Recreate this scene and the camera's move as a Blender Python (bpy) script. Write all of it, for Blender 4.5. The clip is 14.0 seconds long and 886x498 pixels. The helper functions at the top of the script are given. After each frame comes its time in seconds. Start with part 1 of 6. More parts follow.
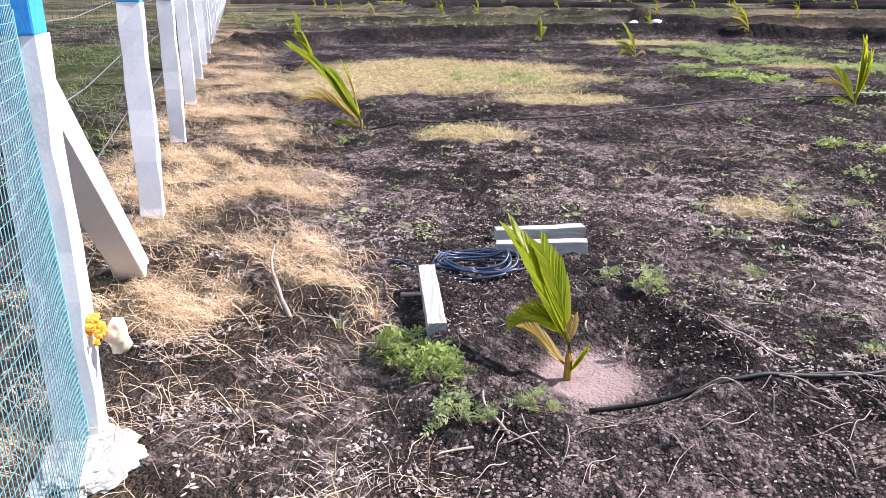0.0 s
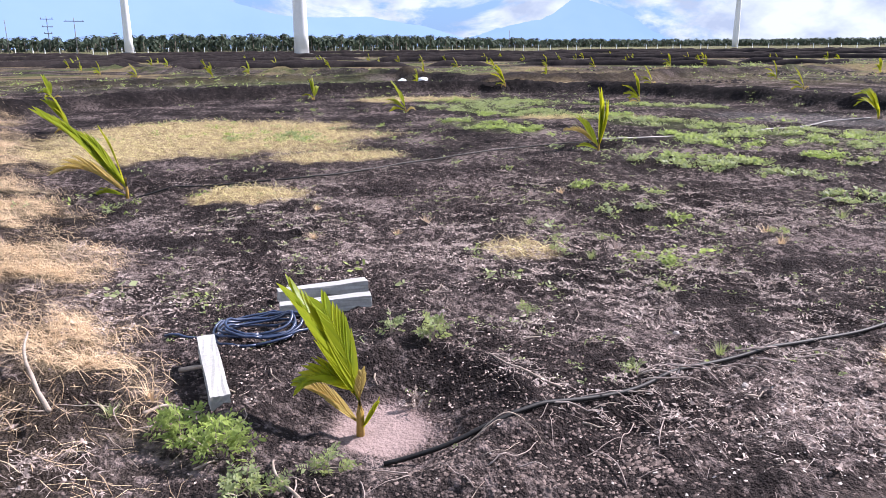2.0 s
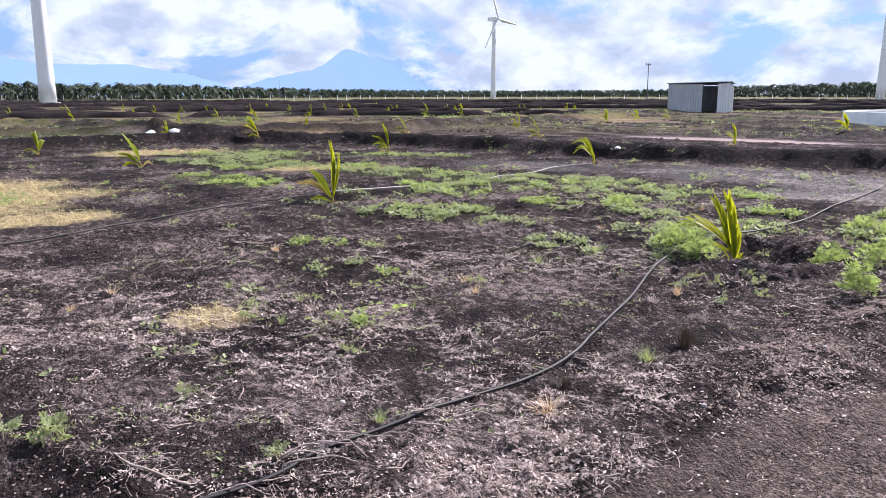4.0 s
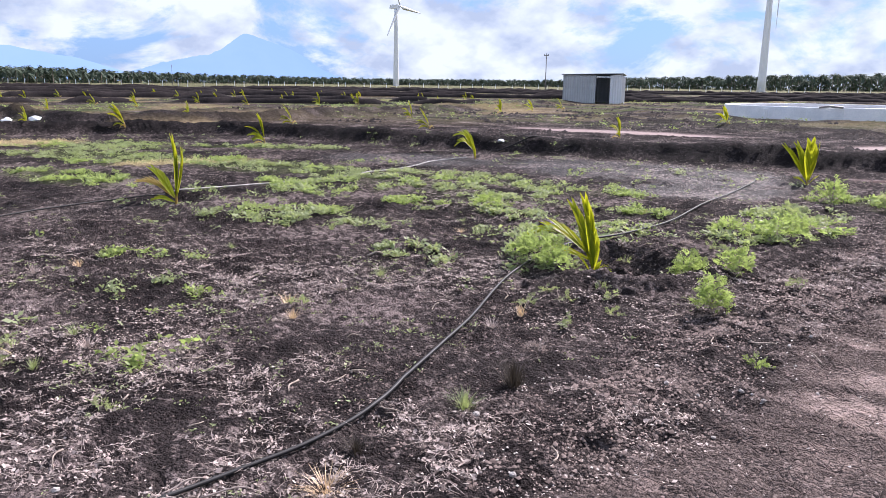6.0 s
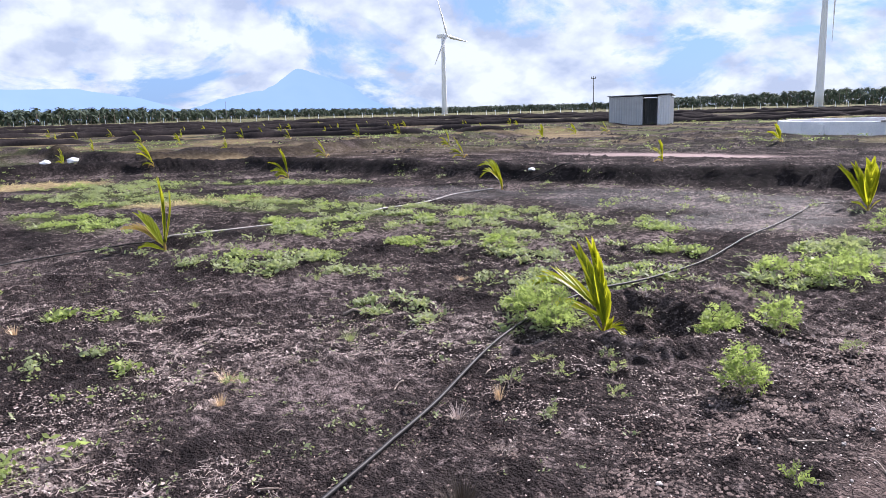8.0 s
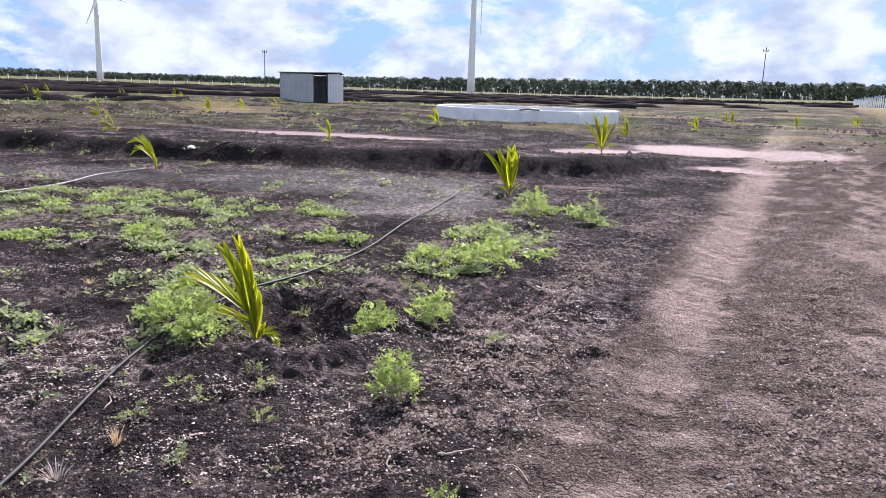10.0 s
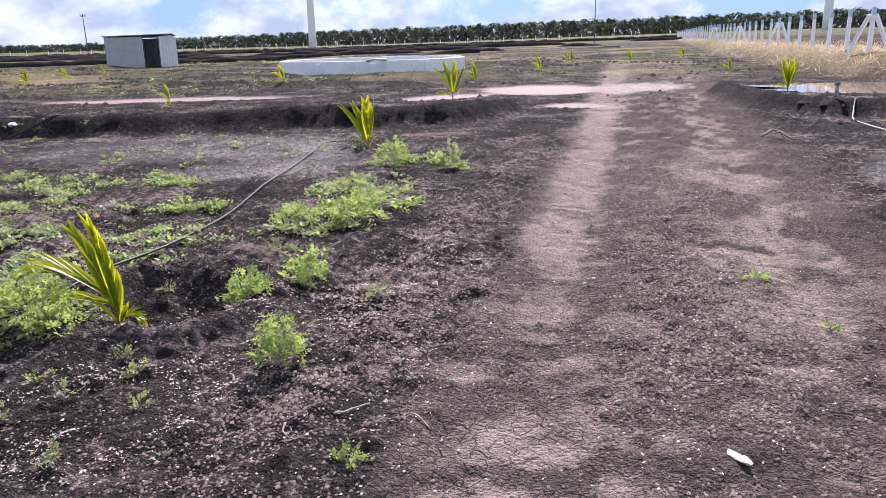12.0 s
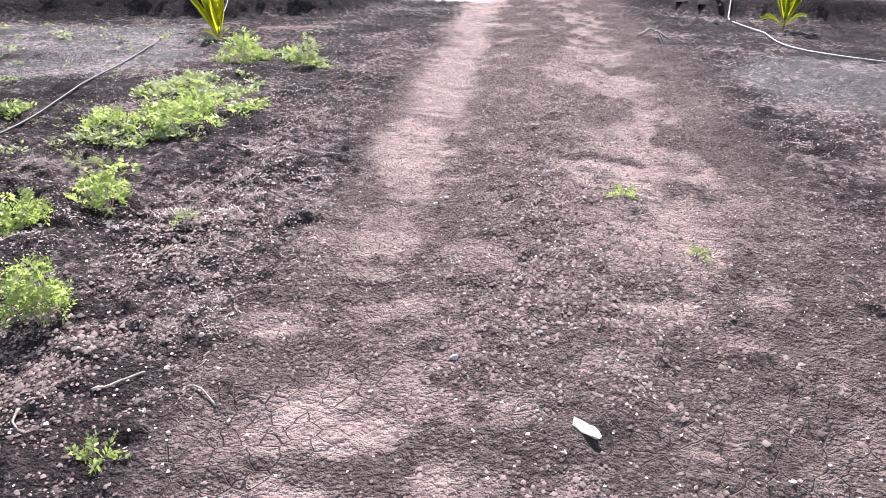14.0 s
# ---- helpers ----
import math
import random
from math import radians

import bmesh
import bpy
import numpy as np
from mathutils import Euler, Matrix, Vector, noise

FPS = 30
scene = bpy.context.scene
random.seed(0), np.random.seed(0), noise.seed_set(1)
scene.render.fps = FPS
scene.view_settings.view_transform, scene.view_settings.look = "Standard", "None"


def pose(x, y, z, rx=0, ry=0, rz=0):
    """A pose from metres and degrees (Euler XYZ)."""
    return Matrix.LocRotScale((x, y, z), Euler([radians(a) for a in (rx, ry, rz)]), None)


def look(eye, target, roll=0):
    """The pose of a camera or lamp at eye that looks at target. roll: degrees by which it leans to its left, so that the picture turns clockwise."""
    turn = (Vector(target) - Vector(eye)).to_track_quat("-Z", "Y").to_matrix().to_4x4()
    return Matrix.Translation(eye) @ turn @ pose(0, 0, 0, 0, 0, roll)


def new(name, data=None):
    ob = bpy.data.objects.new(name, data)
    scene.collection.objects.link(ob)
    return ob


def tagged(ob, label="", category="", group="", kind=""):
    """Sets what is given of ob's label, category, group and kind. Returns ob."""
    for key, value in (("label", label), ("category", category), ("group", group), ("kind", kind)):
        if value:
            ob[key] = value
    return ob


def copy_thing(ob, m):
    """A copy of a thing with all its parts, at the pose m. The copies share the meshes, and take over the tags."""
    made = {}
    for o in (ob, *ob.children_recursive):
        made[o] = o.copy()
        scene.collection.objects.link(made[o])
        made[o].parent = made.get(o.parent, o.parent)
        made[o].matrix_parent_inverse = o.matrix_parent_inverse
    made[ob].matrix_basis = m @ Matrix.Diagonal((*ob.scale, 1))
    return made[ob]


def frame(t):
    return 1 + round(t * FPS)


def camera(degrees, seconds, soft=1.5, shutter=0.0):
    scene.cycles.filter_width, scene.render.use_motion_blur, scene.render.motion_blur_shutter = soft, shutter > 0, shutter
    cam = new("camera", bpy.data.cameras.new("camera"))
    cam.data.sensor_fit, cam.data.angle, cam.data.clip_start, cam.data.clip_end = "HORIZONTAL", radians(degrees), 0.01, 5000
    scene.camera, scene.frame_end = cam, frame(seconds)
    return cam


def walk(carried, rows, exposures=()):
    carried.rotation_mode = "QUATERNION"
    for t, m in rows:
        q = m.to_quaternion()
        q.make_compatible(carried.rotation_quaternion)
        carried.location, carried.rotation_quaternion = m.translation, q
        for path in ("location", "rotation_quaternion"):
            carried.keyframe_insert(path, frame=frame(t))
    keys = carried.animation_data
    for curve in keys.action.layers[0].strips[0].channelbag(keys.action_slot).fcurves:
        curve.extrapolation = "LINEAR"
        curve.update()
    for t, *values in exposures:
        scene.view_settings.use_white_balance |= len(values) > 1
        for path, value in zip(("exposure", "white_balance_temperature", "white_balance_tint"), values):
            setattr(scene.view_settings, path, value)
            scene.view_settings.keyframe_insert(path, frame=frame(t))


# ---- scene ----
cam = camera(61.0, 14.0, soft=0.7)

PATH = [
    (0, (-0.19, -0.141, 1.369), (-2.071, -0.311, 0.711), -0.1),
    (0.5, (-0.207, -0.123, 1.372), (-2.114, -0.114, 0.769), -1.0),
    (1, (-0.206, -0.137, 1.378), (-2.129, -0.064, 0.833), -2.2),
    (1.5, (-0.203, -0.153, 1.375), (-2.123, 0.022, 0.842), -1.2),
    (2, (-0.186, -0.093, 1.376), (-2.08, 0.288, 0.856), -0.4),
    (2.5, (-0.162, 0.029, 1.38), (-2.015, 0.606, 0.897), -0.1),
    (3, (-0.143, 0.199, 1.39), (-1.933, 0.975, 0.951), 0.1),
    (3.2, (-0.128, 0.264, 1.393), (-1.867, 1.156, 0.969), 0.4),
    (5.3, (-0.41, 1.081, 1.445), (-2.124, 2.041, 1.07), -0.6),
    (5.5, (-0.42, 1.151, 1.438), (-2.096, 2.171, 1.053), -0.2),
    (6, (-0.557, 1.423, 1.451), (-2.147, 2.558, 1.023), 0.7),
    (6.5, (-0.648, 1.598, 1.45), (-2.226, 2.748, 1.014), 0.7),
    (7, (-0.793, 1.864, 1.454), (-2.448, 2.928, 1.095), -0.4),
    (7.2, (-0.841, 1.951, 1.458), (-2.527, 2.973, 1.126), -0.9),
    (9.3, (-1.199, 2.808, 1.497), (-2.751, 3.988, 1.05), -3.6),
    (9.5, (-1.2, 2.792, 1.504), (-2.639, 4.106, 1.054), -1.6),
    (10, (-1.264, 2.826, 1.519), (-2.354, 4.451, 1.101), 1.9),
    (10.5, (-1.353, 2.866, 1.504), (-2.204, 4.622, 1.066), 1.3),
    (11, (-1.319, 2.879, 1.502), (-2.012, 4.688, 1.004), 0.1),
    (11.5, (-1.323, 2.861, 1.489), (-2.009, 4.667, 0.969), -0.8),
    (12, (-1.355, 2.855, 1.481), (-2.111, 4.628, 0.946), -1.5),
    (12.5, (-1.396, 2.897, 1.483), (-2.198, 4.642, 0.924), -2.0),
    (13, (-1.4, 3.02, 1.448), (-2.215, 4.743, 0.84), -2.6),
    (13.5, (-1.319, 3.312, 1.442), (-1.994, 5.047, 0.712), -3.4),
    (14, (-1.297, 3.544, 1.389), (-1.751, 5.326, 0.602), 0.6),
]
walk(cam, [(t, look(eye, target, roll)) for t, eye, target, roll in PATH], [(0, 1.28, 5900, 24), (3.2, 1.18, 5900, 24), (5.5, 1.17, 5900, 24), (9, 1.16, 5900, 24), (13.0, 1.18, 5900, 24), (13.5, 1.3, 5900, 24), (14, 1.75, 5900, 24)])

# ---- world, sun, exposure ----
SUN_AZ, SUN_EL = radians(-14), radians(41)          # azimuth from +y towards +x
world = bpy.data.worlds.new("sky")
scene.world = world
world.use_nodes = True
wn, wl = world.node_tree.nodes, world.node_tree.links
wn.clear()
w_out = wn.new("ShaderNodeOutputWorld")
w_bg = wn.new("ShaderNodeBackground")
w_bg.inputs["Strength"].default_value = 0.050
w_sky = wn.new("ShaderNodeTexSky")
w_sky.sky_type, w_sky.sun_disc = "NISHITA", False
w_sky.sun_elevation, w_sky.sun_rotation = SUN_EL, SUN_AZ
w_sky.dust_density, w_sky.air_density = 1.2, 1.0
w_tc = wn.new("ShaderNodeTexCoord")
w_sep = wn.new("ShaderNodeSeparateXYZ")
wl.new(w_tc.outputs["Generated"], w_sep.inputs[0])


def wmath(op, a, b):
    n = wn.new("ShaderNodeMath")
    n.operation = op
    for k, v in enumerate((a, b)):
        if isinstance(v, (int, float)):
            n.inputs[k].default_value = v
        else:
            wl.new(v, n.inputs[k])
    return n.outputs[0]


w_h = wmath("ADD", wmath("MAXIMUM", w_sep.outputs["Z"], 0.0), 0.55)
w_comb = wn.new("ShaderNodeCombineXYZ")
wl.new(wmath("DIVIDE", w_sep.outputs["X"], w_h), w_comb.inputs[0])
wl.new(wmath("DIVIDE", w_sep.outputs["Y"], w_h), w_comb.inputs[1])
w_noise = wn.new("ShaderNodeTexNoise")
w_noise.inputs["Scale"].default_value = 3.3
w_noise.inputs["Detail"].default_value = 9
w_noise.inputs["Roughness"].default_value = 0.62
w_noise.inputs["Distortion"].default_value = 0.35
wl.new(w_comb.outputs[0], w_noise.inputs["Vector"])
w_ramp = wn.new("ShaderNodeValToRGB")
w_ramp.color_ramp.elements[0].position = 0.41
w_ramp.color_ramp.elements[1].position = 0.50
wl.new(w_noise.outputs["Fac"], w_ramp.inputs[0])
w_noise2 = wn.new("ShaderNodeTexNoise")
w_noise2.inputs["Scale"].default_value = 8.5
w_noise2.inputs["Detail"].default_value = 9
wl.new(w_comb.outputs[0], w_noise2.inputs["Vector"])
w_cloud = wn.new("ShaderNodeValToRGB")
w_cloud.color_ramp.elements[0].position = 0.36
w_cloud.color_ramp.elements[0].color = (5.0, 5.8, 6.7, 1)
w_cloud.color_ramp.elements[1].position = 0.58
w_cloud.color_ramp.elements[1].color = (8.9, 9.6, 9.3, 1)
wl.new(w_noise2.outputs["Fac"], w_cloud.inputs[0])
w_blue = wn.new("ShaderNodeMix")
w_blue.data_type, w_blue.blend_type = "RGBA", "MULTIPLY"
w_blue.inputs["Factor"].default_value = 1.0
w_blue.inputs["B"].default_value = (0.50, 0.74, 1.10, 1)
wl.new(w_sky.outputs[0], w_blue.inputs["A"])
w_mix = wn.new("ShaderNodeMix")
w_mix.data_type = "RGBA"
wl.new(wmath("MULTIPLY", w_ramp.outputs[0], 0.9), w_mix.inputs["Factor"])
w_clear = wn.new("ShaderNodeMix")
w_clear.data_type = "RGBA"
w_clear.inputs["Factor"].default_value = 0.7
w_clear.inputs["B"].default_value = (3.7, 5.9, 8.7, 1)
wl.new(w_blue.outputs["Result"], w_clear.inputs["A"])
wl.new(w_clear.outputs["Result"], w_mix.inputs["A"])
wl.new(w_cloud.outputs[0], w_mix.inputs["B"])
wl.new(w_mix.outputs["Result"], w_bg.inputs["Color"])
wl.new(w_bg.outputs[0], w_out.inputs[0])

sun_data = bpy.data.lights.new("sun", "SUN")
sun_data.energy, sun_data.angle, sun_data.color = 5.0, radians(0.6), (1.0, 0.93, 0.82)
sun = new("sun", sun_data)
sun_way = Vector((math.sin(SUN_AZ) * math.cos(SUN_EL), math.cos(SUN_AZ) * math.cos(SUN_EL), math.sin(SUN_EL)))
sun.matrix_world = look(sun_way * 60, (0, 0, 0))

# ---- number helpers ----
rng = np.random.default_rng(7)
LATTICE = np.random.default_rng(11).random((256, 256))


def vnoise(x, y, scale, seed=0):
    """Smooth value noise, 0 to 1."""
    x, y = np.asarray(x, float) * scale + seed * 17.3, np.asarray(y, float) * scale + seed * 9.7
    i, j = np.floor(x).astype(int), np.floor(y).astype(int)
    u, v = x - i, y - j
    u, v = u * u * (3 - 2 * u), v * v * (3 - 2 * v)
    g = lambda a, b: LATTICE[a % 256, b % 256]
    return (g(i, j) * (1 - u) + g(i + 1, j) * u) * (1 - v) + (g(i, j + 1) * (1 - u) + g(i + 1, j + 1) * u) * v


def fbm(x, y, scale, octaves=4, seed=0):
    total, amp, norm = 0.0, 1.0, 0.0
    for k in range(octaves):
        total = total + amp * vnoise(x, y, scale * 2.03 ** k, seed + k)
        norm += amp
        amp *= 0.52
    return total / norm


def step(a, b, v):
    t = np.clip((np.asarray(v, float) - a) / (b - a), 0, 1)
    return t * t * (3 - 2 * t)


def line_distance(x, y, pts):
    """Distance to a polyline."""
    best = np.full(np.shape(x), 1e9)
    for (ax, ay), (bx, by) in zip(pts[:-1], pts[1:]):
        dx, dy = bx - ax, by - ay
        t = np.clip(((x - ax) * dx + (y - ay) * dy) / (dx * dx + dy * dy), 0, 1)
        best = np.minimum(best, np.hypot(x - ax - t * dx, y - ay - t * dy))
    return best


def blob(x, y, cx, cy, rx, ry, turn=0.0):
    """1 in the middle of an ellipse, 0 outside it."""
    c, s = math.cos(radians(turn)), math.sin(radians(turn))
    u, v = (x - cx) * c + (y - cy) * s, -(x - cx) * s + (y - cy) * c
    return np.clip(1.25 - np.hypot(u / rx, v / ry), 0, 1)


# ---- plan ----
FENCE_START, FENCE_WAY, FENCE_STEP = Vector((-2.08, -1.42)), Vector((-0.939, -0.344)), 2.37
BUNDS = [  # crest line, height, half width
    ([(-17.5, -6.4), (-20.0, -4.6), (-22.2, -2.0), (-23.3, 1.0), (-23.9, 3.8), (-23.4, 6.6), (-21.9, 8.9), (-19.5, 10.0), (-17.5, 10.9),
      (-15.9, 11.6), (-13.8, 12.5), (-12.1, 13.1), (-10.4, 14.1), (-9.1, 14.9), (-8.0, 15.2), (-7.0, 15.8), (-6.6, 16.7), (-6.2, 17.6)], 0.34, 0.62),
    ([(-2.3, 22.6), (-1.0, 19.3), (-0.1, 18.4), (1.2, 18.1), (5, 17.9), (11, 18.6)], 0.30, 0.6),
    ([(-60, -13), (-48, -7.4), (-43.5, 0), (-37.5, 4), (-30, 6), (-27.9, 7.6), (-28, 10), (-29, 13), (-31.3, 16.5), (-33.6, 22), (-41, 37), (-51, 52), (-62, 70)], 0.36, 0.8),
    ([(-12, 26), (-16, 27.5), (-22, 26.5), (-28, 30)], 0.16, 0.7),
    ([(-11, 33), (-15, 34), (-26, 33), (-34, 40)], 0.18, 0.8),
    ([(-10, 60), (-30, 62), (-52, 80)], 0.25, 1.2),
    ([(-31, -9), (-34, 0), (-33, 8), (-37, 16), (-40, 26), (-44, 36)], 0.24, 0.8),
    ([(-12, 44), (-24, 46), (-38, 52), (-46, 62)], 0.24, 0.9),
]
BASINS = [(-2.86, 0.18, 0.52, 0.09), (-4.58, 6.12, 0.6, 0.15), (-6.80, 12.9, 0.4, 0.07), (-9.97, 4.1, 0.4, 0.07), (-7.86, -1.68, 0.4, 0.06), (-12.6, 10.8, 0.4, 0.06)]
WET = [(-2.90, 0.22, 0.30, 0.27, 0), (-6.35, 14.2, 0.62, 0.28, 20), (-17.2, 20.6, 4.2, 1.1, 22), (-9.3, 22.0, 2.0, 0.9, 60), (-7.5, 25.0, 2.2, 2.6, 0),
       (-5.0, 26.0, 1.6, 2.6, 0), (-8.7, 17.3, 1.0, 0.5, 30), (-5.2, 19.8, 1.0, 0.8, 0)]
DAMP = [(-9.5, 11.6, 3.2, 1.7, 25), (-13.0, 9.6, 2.5, 1.2, 40), (-7.2, 10.6, 1.5, 1.0, 60), (0.6, 12.0, 1.0, 2.0, 0)]
STRAW = [(-13.0, -1.5, 2.9, 2.4, 75), (-11.2, -2.6, 1.6, 1.2, 0), (-7.55, -0.5, 0.62, 0.42, 80), (-10.0, 0.45, 0.5, 0.95, 0), (-20.4, 3.2, 1.1, 1.8, 0), (-5.1, 1.4, 0.28, 0.28, 0),
         (-14.5, 5.6, 0.5, 1.4, 0), (-24.5, 0.6, 1.0, 2.2, 0), (-27, 9.0, 1.0, 3.0, 0), (-36, 15, 1.5, 6.0, 0), (-33, 30, 2, 6, 30)]
GREEN = [(-11.0, 7.1, 2.3, 0.55, 8), (-13.6, 6.5, 2.0, 0.6, 12), (-8.2, 5.0, 1.6, 0.45, 30), (-5.7, 4.9, 0.5, 0.22, 20), (-6.0, 5.5, 0.45, 0.25, 0), (-6.2, 6.3, 0.55, 0.35, 20), (-5.0, 5.5, 0.4, 0.28, 0), (-5.2, 9.7, 0.6, 0.4, 60), (-4.7, 8.5, 0.6, 0.5, 60),
         (-8.9, 7.55, 2.4, 0.75, 12), (-12.9, 6.7, 1.7, 0.9, 30), (-16.2, 4.6, 2.6, 1.1, 25), (-8.2, 4.85, 1.5, 0.65, 30), (-7.0, 3.0, 0.6, 0.28, 30), (-5.85, 2.75, 0.5, 0.22, 20),
         (-5.35, 5.5, 0.6, 0.55, 0), (-6.5, 8.2, 0.8, 0.4, 20), (-19.0, 5.3, 2.0, 1.2, 60), (-13.2, 3.4, 1.8, 0.6, 20), (-4.7, 8.4, 0.75, 0.55, 60), (-5.15, 9.6, 0.55, 0.4, 0),
         (-5.6, 11.5, 0.5, 0.45, 0), (-4.75, 11.2, 0.32, 0.3, 0), (-6.1, 5.0, 0.6, 0.5, 0), (-10.5, 6.0, 1.0, 0.6, 0), (-17, 8.0, 2.0, 0.6, 45), (-4.55, 2.15, 0.25, 0.18, 0),
         (-26, -2.5, 1.4, 4.0, 0), (-32, 0, 3.0, 5.0, 0), (-10.2, 8.7, 1.2, 0.4, 30), (-12.3, -0.4, 0.8, 0.6, 60), (-7.2, 6.9, 1.3, 0.6, 20), (-6.0, 7.3, 0.9, 0.45, 30), (-5.6, 6.6, 0.7, 0.4, 40), (-8.3, 9.0, 1.3, 0.5, 20)]


def track_u(x, y):
    """0 at the track's left edge, 1 at its right."""
    left, right = -1.75 - 0.175 * y, 0.3 - 0.133 * y
    return (x - left) / np.maximum(right - left, 0.3)


def on_track(x, y):
    u = track_u(x, y) + 0.12 * (vnoise(x, y, 0.9, 3) - 0.5)
    return step(0.0, 0.11, u) * (1 - step(1.05, 1.35, u)) * step(-6, 1.0, y) * (1 - step(40, 60, y))


FOOTPRINTS = [(-2.54, 5.80, 0.16, 0.12, 20), (-2.12, 6.06, 0.24, 0.10, 35), (-1.90, 5.80, 0.17, 0.15, 0), (-2.10, 5.34, 0.30, 0.20, 25), (-2.70, 5.34, 0.19, 0.10, 30),
              (-1.64, 5.10, 0.15, 0.14, 0), (-0.97, 5.50, 0.15, 0.10, 40), (-0.79, 6.18, 0.12, 0.13, 0), (-1.09, 6.30, 0.20, 0.13, 20), (-2.05, 4.85, 0.35, 0.17, 10),
              (-2.35, 6.35, 0.18, 0.09, 15), (-1.21, 6.80, 0.22, 0.13, 60), (-2.45, 6.75, 0.22, 0.20, 60), (-2.75, 6.62, 0.20, 0.16, 40), (-1.45, 7.3, 0.14, 0.10, 0), (-0.55, 5.15, 0.2, 0.16, 0)]


def clay_mask(x, y):
    u = track_u(x, y)
    worn = fbm(x * 1.5 + y * 0.2, y * 0.9, 1.9, 5, 5)
    far = step(6.3, 7.6, y)
    crumbled = 0.75 * (fbm(x, y, 5.5, 4, 26) - 0.5) + 0.5 * (fbm(x, y, 17.0, 2, 27) - 0.5)
    left = 1.15 * np.exp(-(np.abs(u - 0.215 + 0.05 * (fbm(x, y, 0.8, 2, 6) - 0.5)) / (0.125 + 0.05 * step(15, 24, y))) ** 2.0) * (0.5 + 0.5 * step(0.36, 0.52, worn + 0.02 * (y - 7).clip(0, 4))) * (0.18 + 0.82 * far)
    right = np.exp(-(np.abs(u - 0.85) / 0.19) ** 2.2) * step(0.42, 0.60, worn) * (0.25 + 0.6 * step(6.0, 8.0, y))
    dust = step(0.50, 0.68, fbm(x * 1.3, y, 2.6, 4, 21)) * 0.55 * np.exp(-((u - 0.5) / 0.65) ** 2)
    near = np.zeros(np.shape(x))
    rough = (fbm(x, y, 7.0, 3, 24) - 0.5) * 0.9
    for cx, cy, rx, ry, turn in FOOTPRINTS:
        b = blob(x, y, cx, cy, rx * 1.25, ry * 1.25, turn)
        near = np.maximum(near, np.where(b > 0, step(0.15, 0.75, b + rough * 0.6), 0))
    total = np.maximum(left + right + dust, near * (0.45 + 0.4 * fbm(x, y, 2.2, 2, 28)))
    return step(0.05, 1.1, total * 1.12 + crumbled * np.minimum(total * 3, 1)) * on_track(x, y)


def fence_offset(x, y):
    """Metres to the field side of the fence line, and metres along it."""
    dx, dy = x - FENCE_START.x, y - FENCE_START.y
    return -(dx * FENCE_WAY.y - dy * FENCE_WAY.x) * -1, dx * FENCE_WAY.x + dy * FENCE_WAY.y


def straw_strip(x, y):
    off, along = fence_offset(x, y)
    edge = 1.02 - 0.27 * (1 - step(-0.6, 2.2, along)) + 0.7 * (fbm(x, y, 0.7, 3, 31) - 0.5) + 0.006 * np.clip(along, 0, 60)
    return (1 - step(edge - 0.3, edge + 0.35, off)) * step(-0.75, -0.15, off) * step(-1.5, -0.6, along)


def mask_of(x, y, table, ragged=0.6, scale=1.3, seed=41):
    total = np.zeros(np.shape(x))
    rough = (fbm(x, y, scale, 4, seed) - 0.5) * 2 * ragged
    for cx, cy, rx, ry, turn in table:
        b = blob(x, y, cx, cy, rx, ry, turn)
        total = np.maximum(total, np.where(b > 0, step(0.18, 0.6, b + rough * 0.55), 0))
    return total


def wet_mask(x, y):
    return mask_of(x, y, WET, 0.45, 1.1, 51)


RIGHT_BANK = [(20, -4), (15, 25.5), (8, 29.6), (2.6, 31.2), (-3.0, 64), (-9, 105), (-20, 180)]


